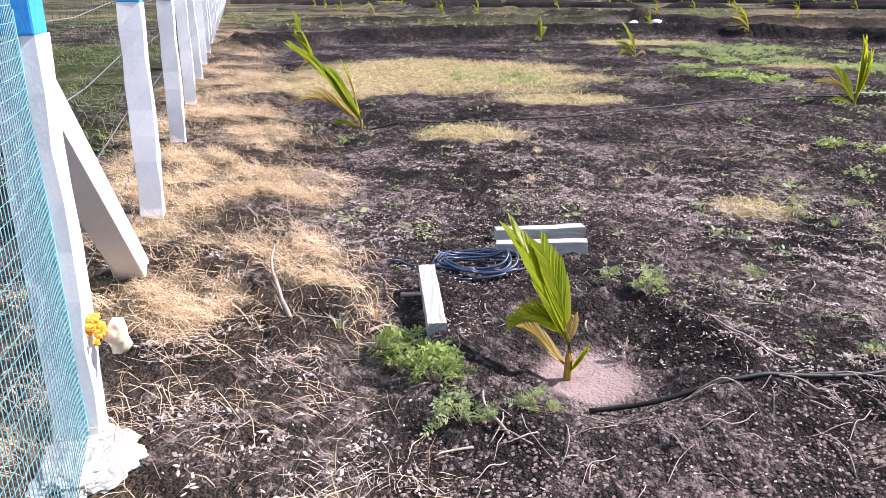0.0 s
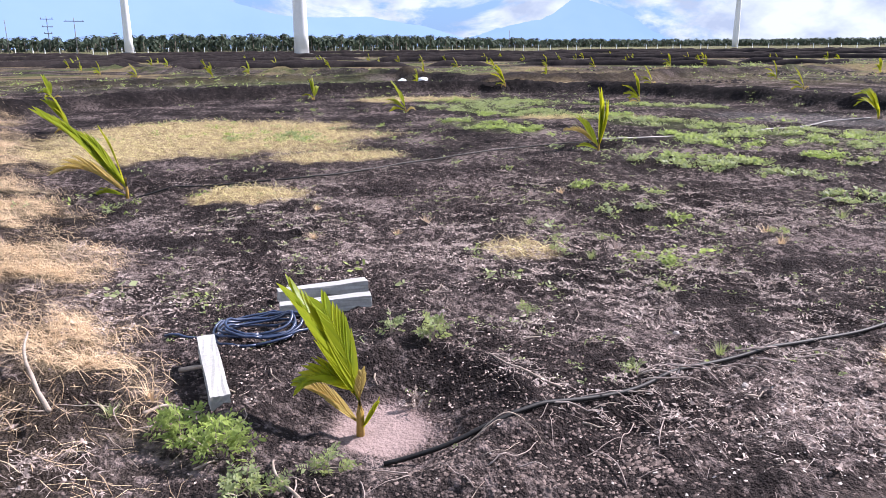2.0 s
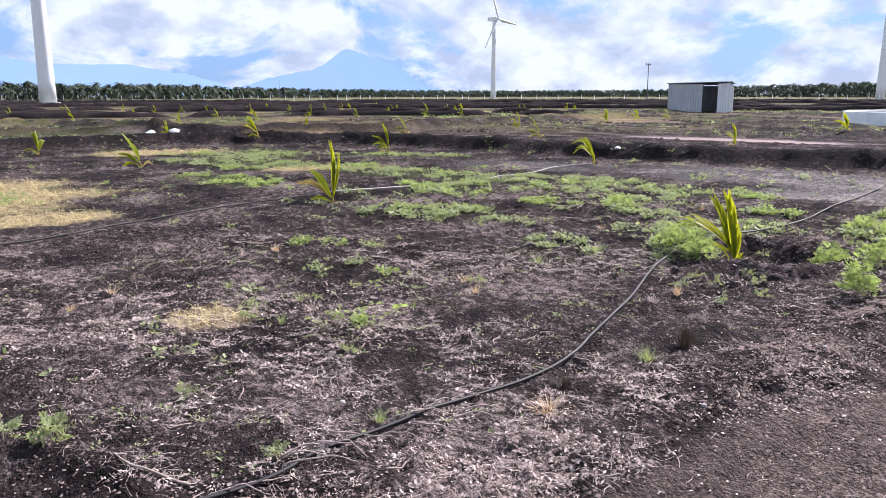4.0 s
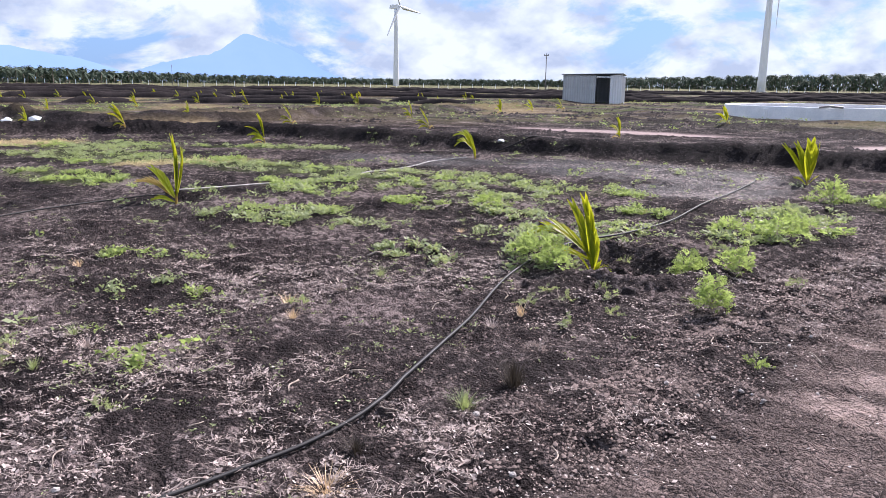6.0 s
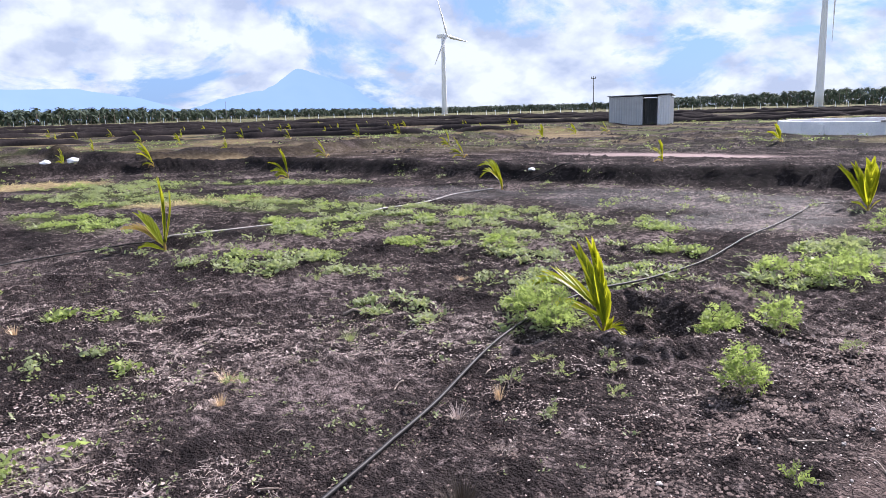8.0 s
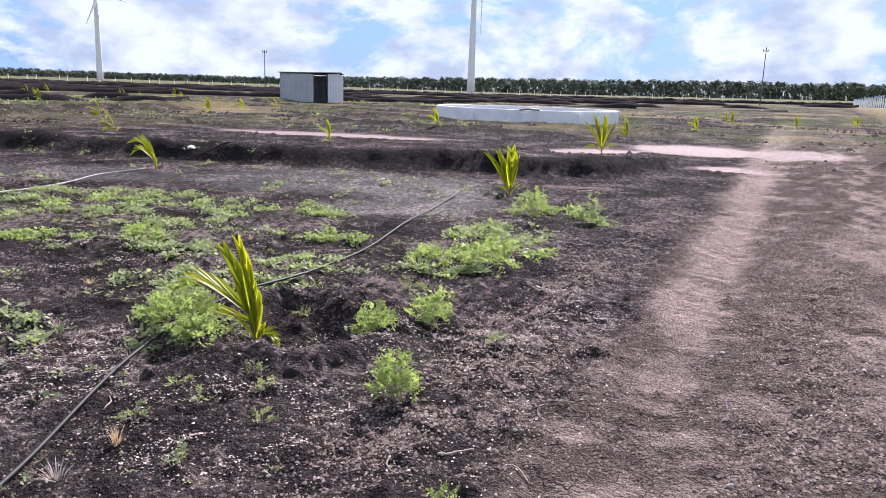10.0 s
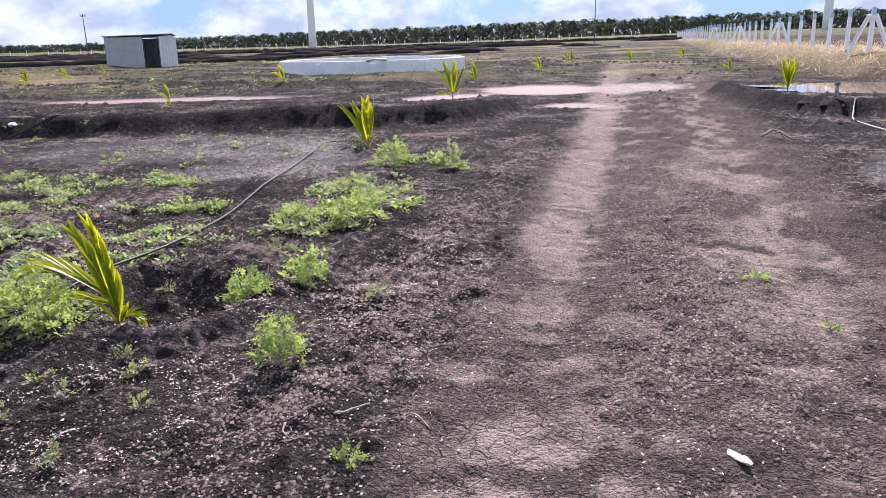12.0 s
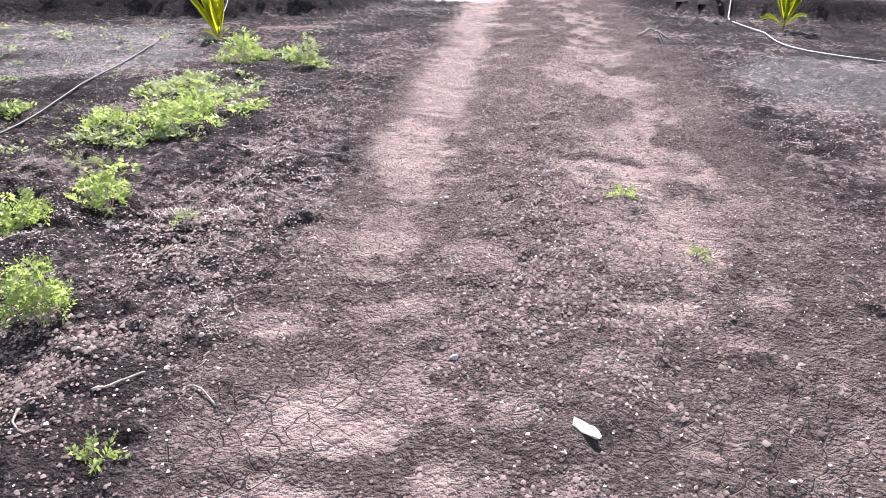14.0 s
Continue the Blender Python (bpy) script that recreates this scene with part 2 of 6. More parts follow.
def height(x, y):
    x, y = np.asarray(x, float), np.asarray(y, float)
    r = np.hypot(x, y)
    near = 1 - step(25, 60, r)
    wet = wet_mask(x, y)
    track = on_track(x, y)
    z = 0.05 * (fbm(x, y, 0.5, 3, 1) - 0.5) * near
    ragged = step(0.38, 0.62, fbm(x, y, 1.1, 3, 66))
    clod = (fbm(x, y, 6.0, 4, 61) - 0.5) * 0.085 + np.maximum(fbm(x, y, 13.0, 3, 63) - 0.5, 0) * (0.07 + 0.05 * ragged * (1 - track))
    u = track_u(x, y)
    clay = clay_mask(x, y)
    calm = 1 - np.clip(wet * 0.95 + clay * 0.6, 0, 0.96)
    z += clod * near * calm
    z += track * (-0.03 * np.exp(-((u - 0.27) / 0.16) ** 2) - 0.025 * np.exp(-((u - 0.88) / 0.16) ** 2) + 0.02)
    z += (0.035 * np.exp(-((u + 0.13) / 0.1) ** 2)) * step(0, 4, y) * (1 - step(15, 20, y))
    for pts, tall, half in BUNDS:
        d = line_distance(x, y, pts) + 0.28 * (fbm(x, y, 1.4, 3, 71) - 0.5) * half
        z = z + tall * (0.75 + 0.5 * fbm(x, y, 0.8, 3, 73)) * (1 - step(0.05, 1.0, d / half))
    off, along = fence_offset(x, y)
    z += (0.05 + 0.05 * fbm(x, y, 2.6, 3, 79)) * straw_strip(x, y) * near + 0.02 * step(0.9, 0.2, off) * step(-0.5, 0.5, along) * near
    d = line_distance(x, y, RIGHT_BANK)
    side = np.where(x > np.interp(y, [-4, 25.5, 29.6, 31.2, 64, 105, 180], [20, 15, 8, 2.6, -3, -9, -20]), 0.0, d)
    z += 0.72 * (1 - step(0.3, 2.0, side + 0.8 * (fbm(x, y, 0.6, 3, 77) - 0.5))) * step(12, 22, y) * (1 - step(90, 180, y))
    for cx, cy, rad, deep in BASINS:
        d = np.hypot(x - cx, y - cy) / rad
        z = z - deep * (1 - step(0.45, 1.0, d)) + deep * 0.55 * np.exp(-((d - 1.12) / 0.2) ** 2)
    z = z - 0.02 * wet - 0.16 * step(0.15, 0.7, blob(x, y, 4.0, 26.4, 7.2, 3.0, 0))
    az = np.degrees(np.arctan2(x, y))
    z += np.clip(r - 70, 0, 500) * 0.0065 * step(-35, 4, az) * (1 - step(60, 120, az))
    return z


# ---- materials ----
def material(name):
    m = bpy.data.materials.new(name)
    m.use_nodes = True
    nt = m.node_tree
    return m, nt.nodes, nt.links, nt.nodes["Principled BSDF"]


def ramp(nodes, links, source, stops):
    r = nodes.new("ShaderNodeValToRGB")
    els = r.color_ramp.elements
    while len(els) < len(stops):
        els.new(0.5)
    for e, (p, c) in zip(els, stops):
        e.position, e.color = p, (*c, 1)
    links.new(source, r.inputs[0])
    return r.outputs[0]


def noise_node(nodes, links, scale, detail=6, rough=0.6, coords="Object"):
    tc = nodes.new("ShaderNodeTexCoord")
    n = nodes.new("ShaderNodeTexNoise")
    n.inputs["Scale"].default_value, n.inputs["Detail"].default_value, n.inputs["Roughness"].default_value = scale, detail, rough
    links.new(tc.outputs[coords], n.inputs["Vector"])
    return n.outputs["Fac"]


def mix(nodes, links, fac, a, b, kind="MIX"):
    n = nodes.new("ShaderNodeMix")
    n.data_type, n.blend_type = "RGBA", kind
    for key, v in (("Factor", fac), ("A", a), ("B", b)):
        if isinstance(v, (int, float)):
            n.inputs[key].default_value = v
        elif isinstance(v, tuple):
            n.inputs[key].default_value = (*v, 1)
        else:
            links.new(v, n.inputs[key])
    return n.outputs["Result"]


def maths(nodes, links, op, a, b=0.0):
    n = nodes.new("ShaderNodeMath")
    n.operation = op
    for k, v in enumerate((a, b)):
        if isinstance(v, (int, float)):
            n.inputs[k].default_value = v
        else:
            links.new(v, n.inputs[k])
    return n.outputs[0]


def bump(nodes, links, bsdf, source, strength, distance):
    b = nodes.new("ShaderNodeBump")
    b.inputs["Strength"].default_value, b.inputs["Distance"].default_value = strength, distance
    links.new(source, b.inputs["Height"])
    links.new(b.outputs[0], bsdf.inputs["Normal"])
    return b


def worn(name, dark, light, scale, roughness=0.8, bump_d=0.003, metal=0.0, fine=60.0, gloss=0.5):
    """A plain worn surface: two-scale colour variation, fine relief."""
    m, n, l, p = material(name)
    a = noise_node(n, l, scale)
    c = ramp(n, l, a, [(0.3, dark), (0.7, light)])
    f = noise_node(n, l, fine, 4)
    c = mix(n, l, 0.35, c, ramp(n, l, f, [(0.35, dark), (0.65, light)]))
    l.new(c, p.inputs["Base Color"])
    p.inputs["Roughness"].default_value, p.inputs["Metallic"].default_value = roughness, metal
    p.inputs["Specular IOR Level"].default_value = gloss
    bump(n, l, p, f, 0.5, bump_d)
    return m


def leafy(name, dark, light, glow, share=0.45, roughness=0.45, gloss=0.25):
    """Thin leaf: gloss over a surface that also lets light through."""
    m, n, l, p = material(name)
    geo = n.new("ShaderNodeNewGeometry")
    c = ramp(n, l, geo.outputs["Random Per Island"], [(0.0, dark), (1.0, light)])
    f = noise_node(n, l, 9.0, 3)
    c = mix(n, l, 0.3, c, ramp(n, l, f, [(0.3, dark), (0.7, light)]))
    l.new(c, p.inputs["Base Color"])
    p.inputs["Roughness"].default_value, p.inputs["Specular IOR Level"].default_value = roughness, gloss
    t = n.new("ShaderNodeBsdfTranslucent")
    l.new(mix(n, l, 0.6, c, glow), t.inputs["Color"])
    s = n.new("ShaderNodeMixShader")
    s.inputs[0].default_value = share
    out = n["Material Output"]
    l.new(p.outputs[0], s.inputs[1]), l.new(t.outputs[0], s.inputs[2]), l.new(s.outputs[0], out.inputs["Surface"])
    return m


def n_coord(nodes):
    return nodes.new("ShaderNodeTexCoord").outputs["Object"]


def soil_material():
    m, n, l, p = material("soil")

    def attr(name):
        a = n.new("ShaderNodeAttribute")
        a.attribute_name = name
        return a.outputs["Fac"]

    big, mid, fine, grit = (noise_node(n, l, s, d, r) for s, d, r in ((0.9, 6, 0.6), (7.0, 8, 0.65), (45.0, 6, 0.7), (160.0, 4, 0.7)))
    soil = ramp(n, l, mid, [(0.32, (0.008, 0.0065, 0.007)), (0.52, (0.024, 0.019, 0.0195)), (0.74, (0.165, 0.130, 0.124))])
    soil = mix(n, l, 0.5, soil, ramp(n, l, big, [(0.35, (0.010, 0.008, 0.009)), (0.65, (0.105, 0.085, 0.081))]))
    crumbs = ramp(n, l, grit, [(0.58, (0, 0, 0)), (0.70, (1, 1, 1))])
    patch = noise_node(n, l, 15.0, 7, 0.72)
    pale = ramp(n, l, maths(n, l, "ADD", patch, maths(n, l, "MULTIPLY", maths(n, l, "SUBTRACT", big, 0.5), 0.7)), [(0.53, (0, 0, 0)), (0.66, (1, 1, 1))])
    soil = mix(n, l, maths(n, l, "MULTIPLY", pale, 0.78), soil, (0.36, 0.288, 0.272))
    soil = mix(n, l, maths(n, l, "MULTIPLY", crumbs, 0.5), soil, (0.26, 0.225, 0.205))
    tread = mix(n, l, 0.5, ramp(n, l, mid, [(0.3, (0.045, 0.035, 0.032)), (0.7, (0.22, 0.172, 0.155))]), ramp(n, l, fine, [(0.35, (0.022, 0.016, 0.015)), (0.65, (0.30, 0.232, 0.212))]))
    soil = mix(n, l, maths(n, l, "MULTIPLY", attr("track"), 0.75), soil, tread)
    clay = ramp(n, l, mid, [(0.3, (0.20, 0.150, 0.134)), (0.7, (0.41, 0.315, 0.282))])
    clay = mix(n, l, maths(n, l, "MULTIPLY", ramp(n, l, fine, [(0.42, (0, 0, 0)), (0.62, (1, 1, 1))]), 0.38), clay, (0.11, 0.084, 0.076))
    edge = maths(n, l, "ADD", attr("clay"), maths(n, l, "MULTIPLY", maths(n, l, "ADD", maths(n, l, "MULTIPLY", maths(n, l, "SUBTRACT", fine, 0.5), 1.3), maths(n, l, "MULTIPLY", maths(n, l, "SUBTRACT", grit, 0.5), 0.9)), 0.9))
    clay_fac = ramp(n, l, edge, [(0.15, (0, 0, 0)), (1.0, (1, 1, 1))])
    col = mix(n, l, maths(n, l, "MULTIPLY", clay_fac, 0.85), soil, clay)
    col = mix(n, l, attr("straw"), col, ramp(n, l, mid, [(0.3, (0.22, 0.155, 0.085)), (0.7, (0.66, 0.52, 0.31))]))
    col = mix(n, l, attr("green"), col, ramp(n, l, mid, [(0.3, (0.05, 0.075, 0.02)), (0.7, (0.16, 0.22, 0.05))]))
    # Dug bund soil, taken near black so its colour holds the bunds' shade.
    col = mix(n, l, maths(n, l, "MULTIPLY", attr("bund"), 0.85), col, ramp(n, l, mid, [(0.3, (0.010, 0.009, 0.010)), (0.7, (0.036, 0.030, 0.030))]))
    plain = attr("plain")
    band = noise_node(n, l, 0.11, 6, 0.62)
    turf = ramp(n, l, mid, [(0.3, (0.05, 0.075, 0.02)), (0.7, (0.17, 0.22, 0.06))])
    hay = ramp(n, l, mid, [(0.3, (0.22, 0.165, 0.08)), (0.7, (0.5, 0.4, 0.2))])
    field = mix(n, l, ramp(n, l, band, [(0.50, (0, 0, 0)), (0.58, (1, 1, 1))]), soil, hay)
    field = mix(n, l, ramp(n, l, noise_node(n, l, 0.17, 5, 0.6), [(0.52, (0, 0, 0)), (0.60, (1, 1, 1))]), field, turf)
    col = mix(n, l, maths(n, l, "MULTIPLY", plain, 0.55), col, field)
    wet = attr("wet")
    # Pink wet mud, lightened to hold the basin pool's sky reflection.
    wet_sheen_c = ramp(n, l, mid, [(0.3, (0.17, 0.125, 0.118)), (0.7, (0.31, 0.235, 0.222))])
    col = mix(n, l, wet, col, wet_sheen_c)
    l.new(col, p.inputs["Base Color"])
    damp = attr("damp")
    rough = maths(n, l, "SUBTRACT", maths(n, l, "SUBTRACT", 0.92, maths(n, l, "MULTIPLY", wet, 0.18)), maths(n, l, "MULTIPLY", damp, 0.34))
    l.new(rough, p.inputs["Roughness"])
    l.new(maths(n, l, "ADD", 0.05, maths(n, l, "ADD", maths(n, l, "MULTIPLY", wet, 0.01), maths(n, l, "MULTIPLY", damp, 0.10))), p.inputs["Specular IOR Level"])
    # relief: crumbs, clods and drying cracks
    tc = n.new("ShaderNodeTexCoord")
    v = n.new("ShaderNodeTexVoronoi")
    v.feature = "DISTANCE_TO_EDGE"
    v.inputs["Scale"].default_value = 13.0
    warp = n.new("ShaderNodeVectorMath")
    warp.operation = "MULTIPLY_ADD"
    nz = n.new("ShaderNodeTexNoise")
    nz.inputs["Scale"].default_value = 6.0
    l.new(tc.outputs["Object"], nz.inputs["Vector"])
    l.new(nz.outputs["Color"], warp.inputs[0])
    warp.inputs[1].default_value = (0.05, 0.05, 0.05)
    l.new(tc.outputs["Object"], warp.inputs[2])
    l.new(warp.outputs[0], v.inputs["Vector"])
    crack = ramp(n, l, v.outputs["Distance"], [(0.0, (0, 0, 0)), (0.035, (1, 1, 1))])
    cr = maths(n, l, "MULTIPLY", maths(n, l, "MULTIPLY", crack, attr("track")), ramp(n, l, big, [(0.44, (0, 0, 0)), (0.50, (1, 1, 1))]))
    rel = maths(n, l, "ADD", maths(n, l, "MULTIPLY", fine, 1.0), maths(n, l, "MULTIPLY", grit, 0.35))
    rel = maths(n, l, "ADD", rel, maths(n, l, "MULTIPLY", mid, 1.4))
    rel = maths(n, l, "ADD", rel, maths(n, l, "MULTIPLY", pale, 0.25))
    for crumb_scale, amount in ((30.0, -0.7), (62.0, -0.8), (125.0, -0.45)):
        vc = n.new("ShaderNodeTexVoronoi")
        vc.inputs["Scale"].default_value = crumb_scale
        l.new(n_coord(n), vc.inputs["Vector"])
        rel = maths(n, l, "ADD", rel, maths(n, l, "MULTIPLY", vc.outputs["Distance"], amount))
    rel = maths(n, l, "MULTIPLY", rel, maths(n, l, "SUBTRACT", 1.0, maths(n, l, "MULTIPLY", wet, 0.93)))
    rel = maths(n, l, "MULTIPLY", rel, maths(n, l, "SUBTRACT", 1.0, maths(n, l, "MULTIPLY", clay_fac, 0.72)))
    rel = maths(n, l, "ADD", rel, maths(n, l, "MULTIPLY", cr, 0.75))
    bump(n, l, p, rel, 1.0, 0.058)
    return m


SOIL = soil_material()
WATER, _n, _l, _p = material("muddy_water")
_p.inputs["Base Color"].default_value, _p.inputs["Roughness"].default_value = (0.20, 0.15, 0.14, 1), 0.04
bump(_n, _l, _p, noise_node(_n, _l, 3.0, 3), 0.05, 0.01)
CONCRETE = worn("concrete", (0.26, 0.26, 0.25), (0.42, 0.41, 0.39), 6.0, 0.85, 0.004)
LIME = worn("limewashed_concrete", (0.74, 0.75, 0.77), (0.88, 0.88, 0.88), 5.0, 0.75, 0.0015)
BLUE_PAINT = worn("blue_paint", (0.02, 0.24, 0.66), (0.05, 0.36, 0.80), 5.0, 0.6, 0.003)
TANK_PAINT = worn("weathered_white_render", (0.70, 0.72, 0.74), (0.92, 0.92, 0.92), 1.6, 0.8, 0.004, fine=14.0)
TURBINE = worn("tower_paint", (0.66, 0.68, 0.70), (0.78, 0.79, 0.80), 0.2, 0.45, 0.001, fine=2.0)
SHEET = worn("galvanised_sheet", (0.33, 0.35, 0.37), (0.47, 0.49, 0.50), 1.2, 0.5, 0.002, 0.35)
SHED_DARK = worn("shed_inside", (0.02, 0.02, 0.022), (0.05, 0.05, 0.05), 2.0, 0.9, 0.002)
HOSE = worn("black_pipe", (0.006, 0.006, 0.007), (0.022, 0.021, 0.021), 8.0, 0.55, 0.001, gloss=0.25)
# Own tone of the pale pipes; on one hose it paints sun shine.
PALE_PIPE = worn("pale_pipe_hose_shine", (0.16, 0.15, 0.14), (0.36, 0.335, 0.31), 10.0, 0.5, 0.001)
BLUE_PIPE = worn("dark_blue_pipe", (0.012, 0.022, 0.05), (0.03, 0.05, 0.11), 8.0, 0.35, 0.001)
WIRE = worn("galvanised_wire", (0.16, 0.15, 0.14), (0.34, 0.33, 0.32), 20.0, 0.45, 0.0005, 0.6)
NET = worn("teal_netting", (0.07, 0.22, 0.25), (0.20, 0.38, 0.41), 14.0, 0.6, 0.001)
# Far bunds' soil, with the shade of their near sides in its colour.
SHADED_BUND_SOIL = worn("shaded_bund_soil", (0.009, 0.008, 0.009), (0.040, 0.033, 0.032), 1.3, 0.95, 0.02, fine=9.0, gloss=0.05)
STONE = worn("pale_stone", (0.28, 0.25, 0.23), (0.52, 0.47, 0.44), 12.0, 0.9, 0.004)
CLOD = worn("soil_clod", (0.035, 0.028, 0.027), (0.15, 0.122, 0.112), 14.0, 0.95, 0.006, gloss=0.1)
CRUMB = leafy("soil_crumb", (0.012, 0.0095, 0.009), (0.24, 0.187, 0.170), (0.1, 0.08, 0.07), 0.0, 0.95, 0.05)
TWIG = worn("dry_twig", (0.16, 0.12, 0.095), (0.42, 0.35, 0.29), 20.0, 0.9, 0.003)
POLE = worn("weathered_pole", (0.10, 0.10, 0.10), (0.22, 0.21, 0.20), 2.0, 0.85, 0.003)
TRUNK = worn("palm_trunk", (0.10, 0.085, 0.07), (0.2, 0.17, 0.14), 3.0, 0.9, 0.005)
LITTER = leafy("dry_litter", (0.18, 0.14, 0.125), (0.68, 0.57, 0.52), (0.5, 0.4, 0.34), 0.2, 0.7)
STRAW_M = leafy("dry_straw", (0.36, 0.235, 0.14), (0.92, 0.74, 0.50), (0.8, 0.58, 0.32), 0.3, 0.6)
DRY_GRASS = leafy("yellow_dry_grass", (0.40, 0.33, 0.15), (0.86, 0.76, 0.42), (0.8, 0.66, 0.28), 0.35, 0.6)
PALE_BLUE = worn("faded_blue_paint", (0.34, 0.50, 0.68), (0.52, 0.66, 0.78), 5.0, 0.7, 0.002)
# Paler copy of the shed's tin, with sunlight put into the colour.
SUNLIT_TIN = worn("sunlit_tin", (0.58, 0.60, 0.62), (0.72, 0.74, 0.75), 1.2, 0.5, 0.002, 0.1)
WEED = leafy("weed_leaf", (0.09, 0.13, 0.035), (0.38, 0.45, 0.15), (0.48, 0.62, 0.16), 0.5, 0.5)
GREYWEED = leafy("grey_green_leaf", (0.13, 0.17, 0.08), (0.36, 0.41, 0.22), (0.45, 0.52, 0.16), 0.45, 0.55)
PALM = leafy("young_palm_leaf", (0.16, 0.24, 0.012), (0.34, 0.38, 0.02), (0.62, 0.60, 0.015), 0.55, 0.38)
PALM_DRY = leafy("drying_palm_leaf", (0.34, 0.27, 0.10), (0.52, 0.40, 0.12), (0.7, 0.5, 0.1), 0.45, 0.5)
SHEATH = worn("palm_sheath", (0.22, 0.14, 0.03), (0.42, 0.28, 0.05), 14.0, 0.5, 0.002)
# Leaf green lightened and greyed, so distance haze sits in the colour.
FAR_HAZED_LEAF = leafy("hazed_plantation_leaf", (0.040, 0.058, 0.042), (0.085, 0.112, 0.078), (0.09, 0.12, 0.07), 0.2, 0.9)
ORANGE = worn("marigold", (0.70, 0.22, 0.01), (0.9, 0.42, 0.02), 30.0, 0.7, 0.006)
CREAM = worn("cream_cloth", (0.55, 0.46, 0.33), (0.75, 0.66, 0.5), 14.0, 0.8, 0.003)


# ---- mesh helpers ----
def link_mesh(name, verts, faces, mat, smooth=False):
    me = bpy.data.meshes.new(name)
    if isinstance(verts, np.ndarray):
        k = faces.shape[1]
        me.vertices.add(len(verts)), me.loops.add(faces.size), me.polygons.add(len(faces))
        me.vertices.foreach_set("co", verts.astype(np.float32).ravel())
        me.loops.foreach_set("vertex_index", faces.astype(np.int32).ravel())
        me.polygons.foreach_set("loop_start", np.arange(0, faces.size, k, dtype=np.int32))
        me.update(calc_edges=True)
    else:
        me.from_pydata(verts, [], faces)
    me.materials.append(mat)
    if smooth:
        me.polygons.foreach_set("use_smooth", np.ones(len(me.polygons), bool))
    me.update()
    return new(name, me)


def part(name, bm, mat, parent=None, label="", smooth=False, bevel=0.0):
    if bevel:
        bmesh.ops.bevel(bm, geom=bm.edges[:], offset=bevel, segments=2, affect="EDGES", profile=0.6)
    me = bpy.data.meshes.new(name)
    bmesh.ops.recalc_face_normals(bm, faces=bm.faces)
    bm.to_mesh(me)
    bm.free()
    me.materials.append(mat)
    for poly in me.polygons:
        poly.use_smooth = smooth
    ob = new(name, me)
    if parent:
        ob.parent = parent
    if label:
        ob["label"] = label
    return ob


def empty(name, m=None):
    ob = new(name)
    ob.empty_display_size = 0.1
    if m is not None:
        ob.matrix_basis = m
    return ob


def box(bm, sx, sy, sz, m=None, taper=1.0):
    vs = []
    for z, k in ((0, 1.0), (sz, taper)):
        for x, y in ((-1, -1), (1, -1), (1, 1), (-1, 1)):
            v = Vector((x * sx / 2 * k, y * sy / 2 * k, z))
            vs.append(bm.verts.new(m @ v if m is not None else v))
    for f in ((3, 2, 1, 0), (4, 5, 6, 7), (0, 1, 5, 4), (1, 2, 6, 5), (2, 3, 7, 6), (3, 0, 4, 7)):
        bm.faces.new([vs[k] for k in f])
    return bm


def tube(bm, pts, radius, sides=8, taper=1.0):
    """A round pipe along points."""
    rings = []
    n = len(pts)
    for k, p in enumerate(pts):
        p = Vector(p)
        way = (Vector(pts[min(k + 1, n - 1)]) - Vector(pts[max(k - 1, 0)])).normalized()
        side = way.cross(Vector((0, 0, 1)))
        side = side.normalized() if side.length > 1e-3 else Vector((1, 0, 0))
        up = side.cross(way).normalized()
        r = radius * (1 + (taper - 1) * k / max(n - 1, 1))
        rings.append([bm.verts.new(p + (side * math.cos(a) + up * math.sin(a)) * r) for a in (2 * math.pi * s / sides for s in range(sides))])
    for a, b in zip(rings[:-1], rings[1:]):
        for s in range(sides):
            bm.faces.new((a[s], a[(s + 1) % sides], b[(s + 1) % sides], b[s]))
    bm.faces.new(rings[0][::-1]), bm.faces.new(rings[-1])
    return bm


def smooth_line(pts, steps=8):
    """Catmull-Rom through points."""
    p = [Vector(q) for q in pts]
    p = [p[0] * 2 - p[1]] + p + [p[-1] * 2 - p[-2]]
    out = []
    for k in range(1, len(p) - 2):
        for s in range(steps):
            t = s / steps
            out.append(0.5 * (2 * p[k] + (p[k + 1] - p[k - 1]) * t + (2 * p[k - 1] - 5 * p[k] + 4 * p[k + 1] - p[k + 2]) * t * t + (3 * p[k] - p[k - 1] - 3 * p[k + 1] + p[k + 2]) * t ** 3))
    out.append(p[-2])
    return out


# ---- ground: one sheet to the horizon ----
def spread(start, sign, first, last, growth):
    out, step_, at = [], first, start
    while abs(at - start) < last:
        at += sign * step_
        step_ *= growth
        out.append(at)
    return out


gx = np.array(sorted(list(np.arange(-3.4, -0.2, 0.036) + 0.0172) + spread(-26, -1, 0.13, 4300, 1.09) + list(np.arange(-26, -9, 0.13)) + list(np.arange(-9, 1.2, 0.036)) + spread(1.2, 1, 0.05, 4300, 1.08)))
gy = np.array(sorted(list(np.arange(4.7, 8.2, 0.036) + 0.0172) + spread(-2.6, -1, 0.05, 4300, 1.09) + list(np.arange(-2.6, 9, 0.036)) + list(np.arange(9, 21, 0.10)) + spread(21, 1, 0.11, 4300, 1.07)))
GX, GY = np.meshgrid(gx, gy)
FX, FY = GX.ravel(), GY.ravel()
FZ = height(FX, FY)
nx_, ny_ = len(gx), len(gy)
corner = (np.arange(ny_ - 1)[:, None] * nx_ + np.arange(nx_ - 1)[None, :]).ravel()
